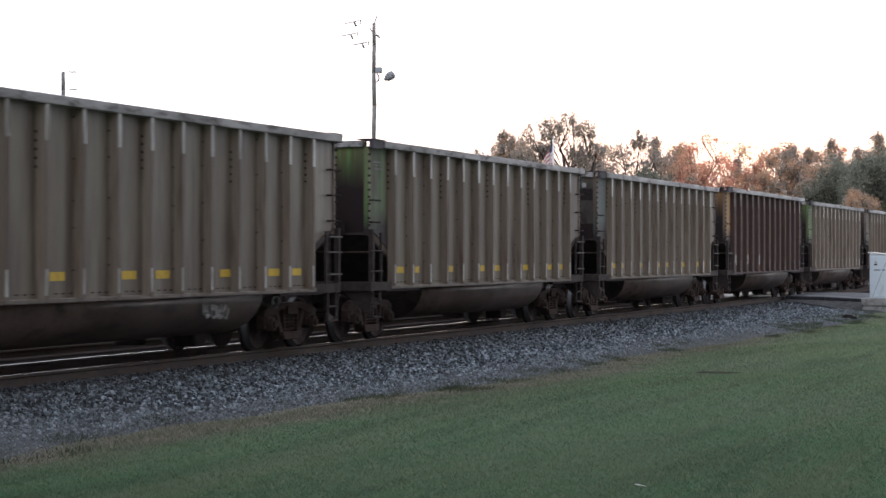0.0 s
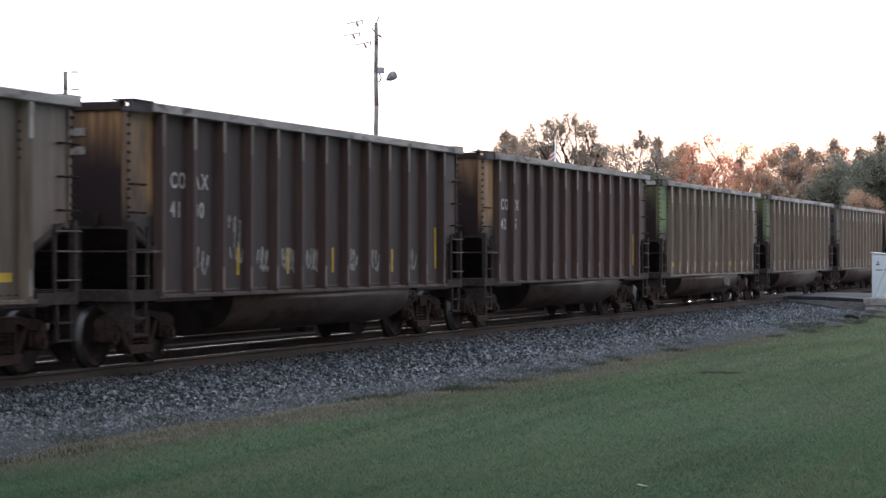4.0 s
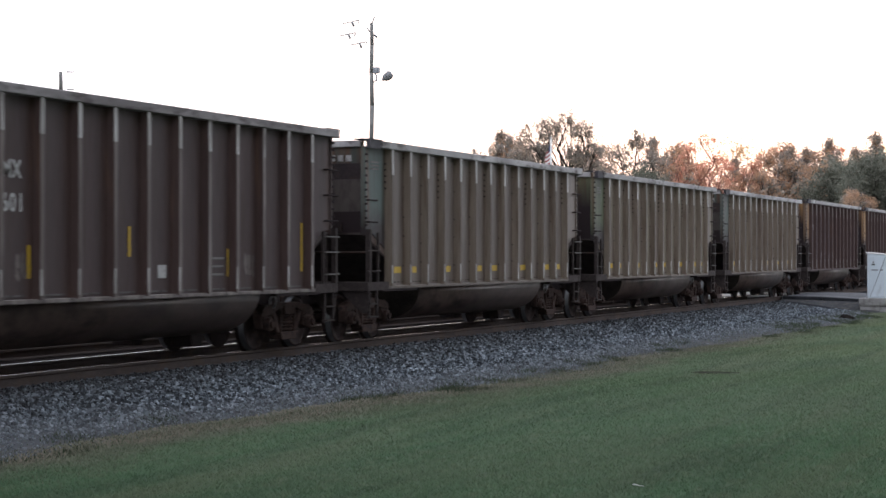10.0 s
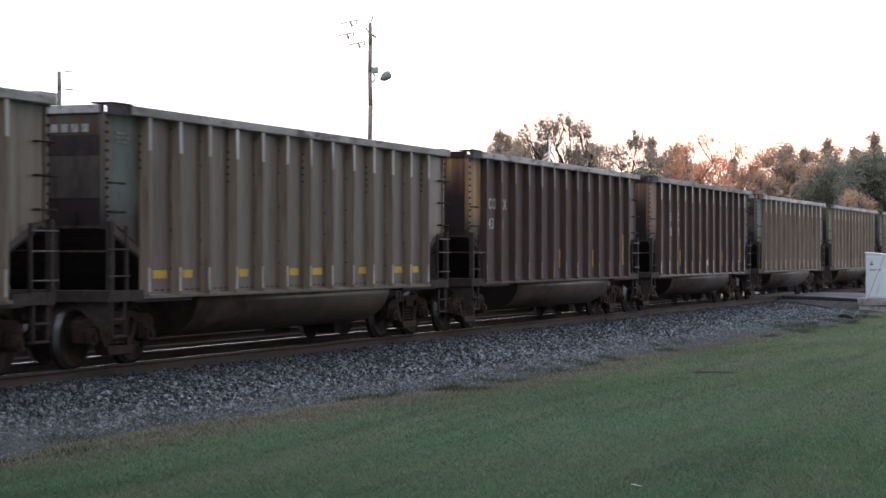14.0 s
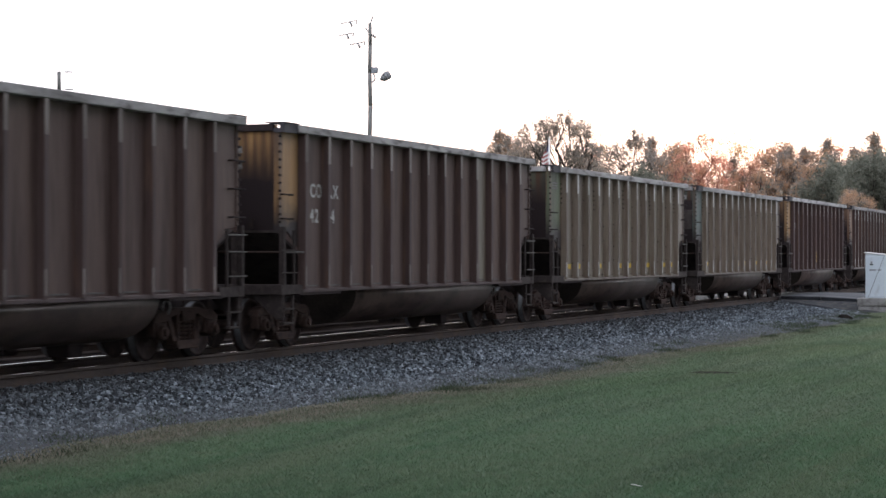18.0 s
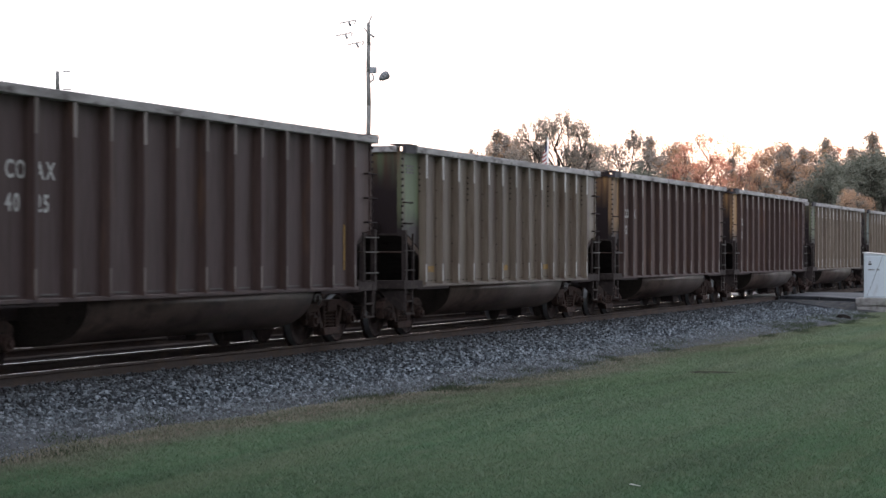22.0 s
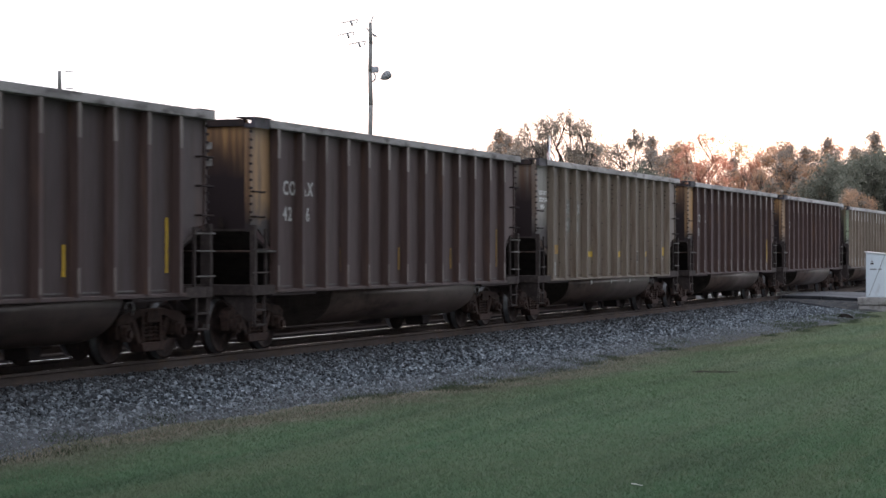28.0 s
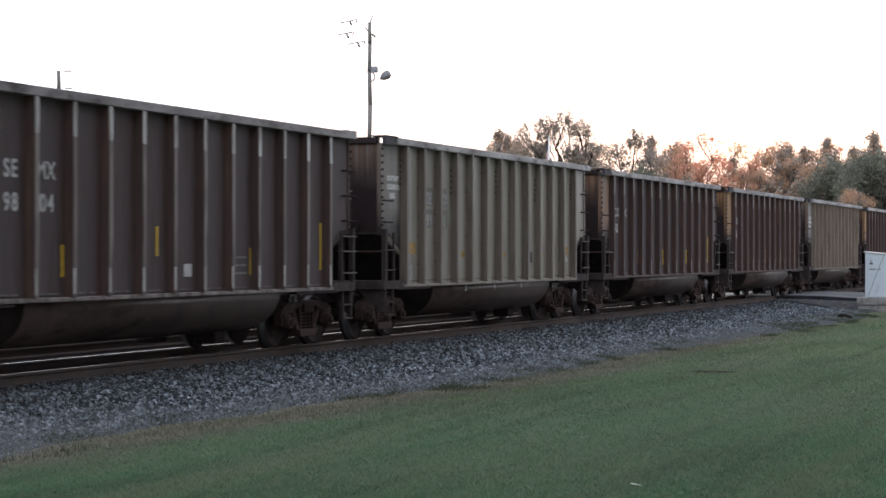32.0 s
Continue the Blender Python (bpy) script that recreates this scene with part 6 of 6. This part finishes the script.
M["soil"] = material("dark_bare_soil", (0.02, 0.018, 0.017), (0.03, 0.026, 0.024), (0.02, 0.016, 0.013), 0.95, 0.0, (1, 1, 1), 6, 40, 0.6, 0.2)
clod("dirt_mound", 1497, 72.5, 0.6, 0.20, M["soil"], "small dark mound of earth on the lawn", "mound", 5)
clod("dirt_mound", 1457, 74.5, 0.42, 0.13, M["soil"], "small dark mound of earth on the lawn", "mound", 8)
M["thin_soil"] = material("thin_brown_soil", (0.045, 0.042, 0.034), (0.03, 0.03, 0.025), (0.07, 0.065, 0.048), 0.95, 0.0, (1, 1, 1), 5, 30, 0.6, 0.2)
clod("bare_patch", 1262, 39.6, 0.95, 0.03, M["thin_soil"], "long dark bare patch in the lawn", "bare soil", 6)
bm = bmesh.new()
box(bm, -0.012, 0.012, -0.055, 0.055, 0.0, 0.006)
box(bm, -0.008, 0.008, 0.0, 0.045, 0.0055, 0.011)
scrap = new("litter", finish("litter", bm, M["flag_white"]))
q = spot(1127, 19.9)
scrap.matrix_basis = Matrix.Translation((q.x, q.y, ground_height(q.x, q.y) + 0.028)) @ pose(0, 0, 0, 8, 14, 10)
tagged(scrap, "crumpled white scrap of litter on the grass", "litter")


def stone_material():
    m = bpy.data.materials.new("crushed_stone")
    m.use_nodes = True
    n, l = m.node_tree.nodes, m.node_tree.links
    bs = n["Principled BSDF"]
    geo = n.new("ShaderNodeNewGeometry")
    cr = n.new("ShaderNodeValToRGB")
    cr.color_ramp.elements[0].color, cr.color_ramp.elements[1].color = (0.011, 0.012, 0.014, 1), (0.38, 0.43, 0.47, 1)
    for place, shade in ((0.42, (0.075, 0.087, 0.099)), (0.7, (0.165, 0.19, 0.212)), (0.92, (0.28, 0.315, 0.345))):
        cr.color_ramp.elements.new(place).color = (*shade, 1)
    l.new(geo.outputs["Random Per Island"], cr.inputs[0])
    # brake dust and oil have darkened the stones beside the rail
    co = n.new("ShaderNodeTexCoord")
    sep = n.new("ShaderNodeSeparateXYZ")
    l.new(co.outputs["Object"], sep.inputs[0])
    t = n.new("ShaderNodeTexNoise")
    t.inputs["Scale"].default_value = 1.2
    l.new(co.outputs["Object"], t.inputs["Vector"])
    ma = n.new("ShaderNodeMath")
    ma.operation = "MULTIPLY_ADD"
    ma.inputs[1].default_value = 1.6
    l.new(t.outputs["Fac"], ma.inputs[0])
    l.new(sep.outputs["Y"], ma.inputs[2])
    r = n.new("ShaderNodeMapRange")
    r.inputs["From Min"].default_value, r.inputs["From Max"].default_value = -2.3, -0.6
    r.inputs["To Max"].default_value = 0.6
    l.new(ma.outputs[0], r.inputs["Value"])
    mx = n.new("ShaderNodeMix")
    mx.data_type = "RGBA"
    l.new(r.outputs["Result"], mx.inputs["Factor"])
    l.new(cr.outputs[0], mx.inputs["A"])
    mx.inputs["B"].default_value = (0.03, 0.026, 0.025, 1)
    dusty = n.new("ShaderNodeMix")
    dusty.data_type = "RGBA"
    low = n.new("ShaderNodeMath")
    low.operation = "MULTIPLY"
    low.inputs[1].default_value = 0.6
    l.new(beyond(n, l, 1.0, -1.5, -0.6), low.inputs[0])
    l.new(low.outputs[0], dusty.inputs["Factor"])
    l.new(mx.outputs["Result"], dusty.inputs["A"])
    dusty.inputs["B"].default_value = (0.165, 0.175, 0.185, 1)
    l.new(dusty.outputs["Result"], bs.inputs["Base Color"])
    bs.inputs["Roughness"].default_value = 0.85
    bs.inputs["Specular IOR Level"].default_value = 0.2
    return m


def scatter_stones():
    rng = np.random.default_rng(21)
    cells = [(15, 34, 440, 0.029), (34, 52, 320, 0.032), (52, 92, 170, 0.031)]
    corner = np.array([(x, y, z) for z in (-1, 1) for y in (-1, 1) for x in (-1, 1)], float)
    quad = np.array([(0, 2, 3, 1), (4, 5, 7, 6), (0, 1, 5, 4), (1, 3, 7, 5), (3, 2, 6, 7), (2, 0, 4, 6)])
    allv, allf, base = [], [], 0
    for x0, x1, dens, size in cells:
        count = int((x1 - x0) * 4.2 * dens)
        x = rng.uniform(x0, x1, count)
        y = -0.86 - (toe(x) * -1 - 0.45) * rng.random(count) ** 0.9
        edge = toe(x)
        keep = (y > edge - 0.3 + 1.1 * rng.random(count) ** 1.8) & ~((x > 79.5) & (y < -1.4) & (rng.random(count) < 0.5)) & (x < 83.1)
        x, y = x[keep], y[keep]
        z = bank(x, y) + rng.uniform(-0.012, 0.02, len(x))
        z = np.maximum(z, GRASS_Z + 0.02)
        z = np.where((x > 79.8) & (y < -1.2), np.interp(x, [79.6, 81.3, 83.45], [-0.62, -0.40, -0.16]) - 0.02 * np.maximum(-y - 3, 0), z)
        k = len(x)
        fine = np.clip((y - edge[keep] + 0.5) / 1.3, 0.35, 1)[:, None, None]
        sz = size * fine * rng.uniform(0.5, 1.25, (k, 1, 1)) * rng.uniform(0.6, 1.1, (k, 1, 3)) * np.array([0.9, 0.9, 1.25])
        v = corner[None] * sz * rng.uniform(0.45, 1.1, (k, 8, 1))
        a, b = rng.uniform(0, math.tau, k), rng.uniform(-1.5, 1.5, k)
        ca, sa, cb, sb = np.cos(a)[:, None], np.sin(a)[:, None], np.cos(b)[:, None], np.sin(b)[:, None]
        X, Y, Z = v[..., 0], v[..., 1], v[..., 2]
        Y, Z = Y * cb - Z * sb, Y * sb + Z * cb
        X, Y = X * ca - Y * sa, X * sa + Y * ca
        allv.append(np.stack([X + x[:, None], Y + y[:, None], Z + z[:, None]], -1).reshape(-1, 3))
        allf.append((quad[None] + 8 * np.arange(k)[:, None, None]).reshape(-1, 4) + base)
        base += 8 * k
    v, f = np.concatenate(allv), np.concatenate(allf)
    me = sheet_mesh("ballast_stones", v.tolist(), f.tolist(), stone_material())
    mark_edge(me)
    tagged(new("ballast_stones", me), "loose grey crushed stones of the track bed", "ballast", kind="stuff")


scatter_stones()


def blade_material(name, stops):
    m = leafy(name, (0, 0, 0), (0, 0, 0), 0.5)
    n, l = m.node_tree.nodes, m.node_tree.links
    geo = next(k for k in n if k.bl_idname == "ShaderNodeNewGeometry")
    cr = n.new("ShaderNodeValToRGB")
    cr.color_ramp.elements[0].color, cr.color_ramp.elements[1].color = (*stops[0], 1), (*stops[-1], 1)
    for k, c in enumerate(stops[1:-1]):
        cr.color_ramp.elements.new((k + 1) / (len(stops) - 1)).color = (*c, 1)
    l.new(geo.outputs["Random Per Island"], cr.inputs[0])
    for link in [k for k in l if k.from_node.bl_idname == "ShaderNodeMix"]:
        sock = link.to_socket
        l.remove(link)
        l.new(cr.outputs[0], sock)
    return m


def scatter_blades(name, count, place, tall, wide, mat, label, seed, bent=0.6):
    """Many single blades, each one bent triangle."""
    rng = np.random.default_rng(seed)
    x, y, z = place(rng, count)
    k = len(x)
    h = tall * rng.uniform(0.5, 1.3, k)
    a = rng.uniform(0, math.tau, k)
    w = wide * rng.uniform(0.6, 1.3, k)
    dx, dy = np.cos(a) * w, np.sin(a) * w
    lean = rng.normal(0, bent, (2, k)) * h
    v = np.stack([np.stack([x - dx, y - dy, z - 0.01], 1), np.stack([x + dx, y + dy, z - 0.01], 1), np.stack([x + lean[0], y + lean[1], z + h], 1)], 1).reshape(-1, 3)
    me = loose_mesh(name, v, 3, mat)
    mark_edge(me)
    return tagged(new(name, me), label, "grass", kind="stuff")


def lawn_height(x, y):
    return GRASS_Z + 0.05 * np.sin(x * 0.11 + 1.3) * np.sin(y * 0.23) + 0.025 * np.sin(x * 0.37 + y * 0.53)


def on_lawn(rng, count):
    x = 15 + 66 * rng.random(count * 2) ** 1.9
    y = rng.uniform(-16, -3.7, count * 2)
    ok = (y < toe(x) - 1.1 * rng.random(count * 2) ** 2 + 0.15) & (y > -16.18 + 0.10 * x - 2.0)
    x, y = x[ok][:count], y[ok][:count]
    return x, y, lawn_height(x, y)


def on_verge(rng, count):
    x = 16 + 50 * rng.random(count) ** 1.2
    y = toe(x) + rng.normal(-0.4, 0.55, count) * (1 + 0.5 * np.sin(x * 0.45))
    return x, y, np.maximum(lawn_height(x, y), bank(x, y))


def on_weeds(rng, count):
    cx = np.concatenate([rng.uniform(18, 75, 40), rng.uniform(62, 82, 50)])
    cy = toe(cx) + np.concatenate([rng.uniform(-0.5, 0.6, 40), rng.uniform(-0.3, 1.2, 50)])
    pick = rng.integers(0, 90, count)
    x, y = cx[pick] + rng.normal(0, 0.24, count) * (1 + pick % 3 * 0.4), cy[pick] + rng.normal(0, 0.12, count)
    return x, y, np.maximum(lawn_height(x, y), bank(x, y))


scatter_blades("lawn_grass", 520000, on_lawn, 0.034, 0.0065, grass_material("grass_blades", True), "short mown green grass blades", 31, 1.1)
scatter_blades("verge_grass", 20000, on_verge, 0.045, 0.006, blade_material("dry_blades", [(0.08, 0.115, 0.06), (0.12, 0.13, 0.085), (0.175, 0.165, 0.125)]), "dry straw-coloured grass along the ballast", 32)
scatter_blades("weeds", 16000, on_weeds, 0.06, 0.009, blade_material("weed_blades", [(0.03, 0.052, 0.026), (0.075, 0.088, 0.055)]), "dark green weeds at the foot of the ballast", 33)


# ---- what moves ----
def motions():
    times = [0, 2, 4, 6, 8, 10, 12, 14, 16, 18, 20, 22, 24, 26, 28, 30, 32]
    for number, car in TRAIN.items():
        walk(car, [(t, pose(car_x(number, t), 0, 0)) for t in times])
    # the flag stirs about its pole
    swing = [(0, 25), (1, 45), (2, 8), (3, 55), (5, 40), (6, 25), (8, 38), (9, 70), (11, 45), (12, 52), (13, 56), (15, 45), (17, 35), (18, 45), (19, 65), (20, 60), (21, 38), (22, 60), (23, 62), (25, 70), (26.5, 76), (28, 80), (29, 70), (30, 76), (32, 82)]
    walk(FLAG, [(t, pose(0, 0, FLAG_TOP, 0, 0, -turn)) for t, turn in swing])
    # the axles roll: each of the two places in a truck is keyed once, and the other trucks' axles take the same turning
    turning = {}
    for car in TRAIN.values():
        for axle in [o for o in car.children_recursive if o.name.startswith("wheelset")]:
            x = round(axle.matrix_basis.translation.x, 2)
            if x not in turning:
                walk(axle, [(k / 15, pose(x, 0, 0.457) @ Matrix.Rotation(gone(k / 15) / 0.457, 4, "Y")) for k in range(481)])
                turning[x] = axle.animation_data
            else:
                axle.rotation_mode = "QUATERNION"
                keys = axle.animation_data_create()
                keys.action = turning[x].action
                keys.action_slot = turning[x].action_slot


motions()
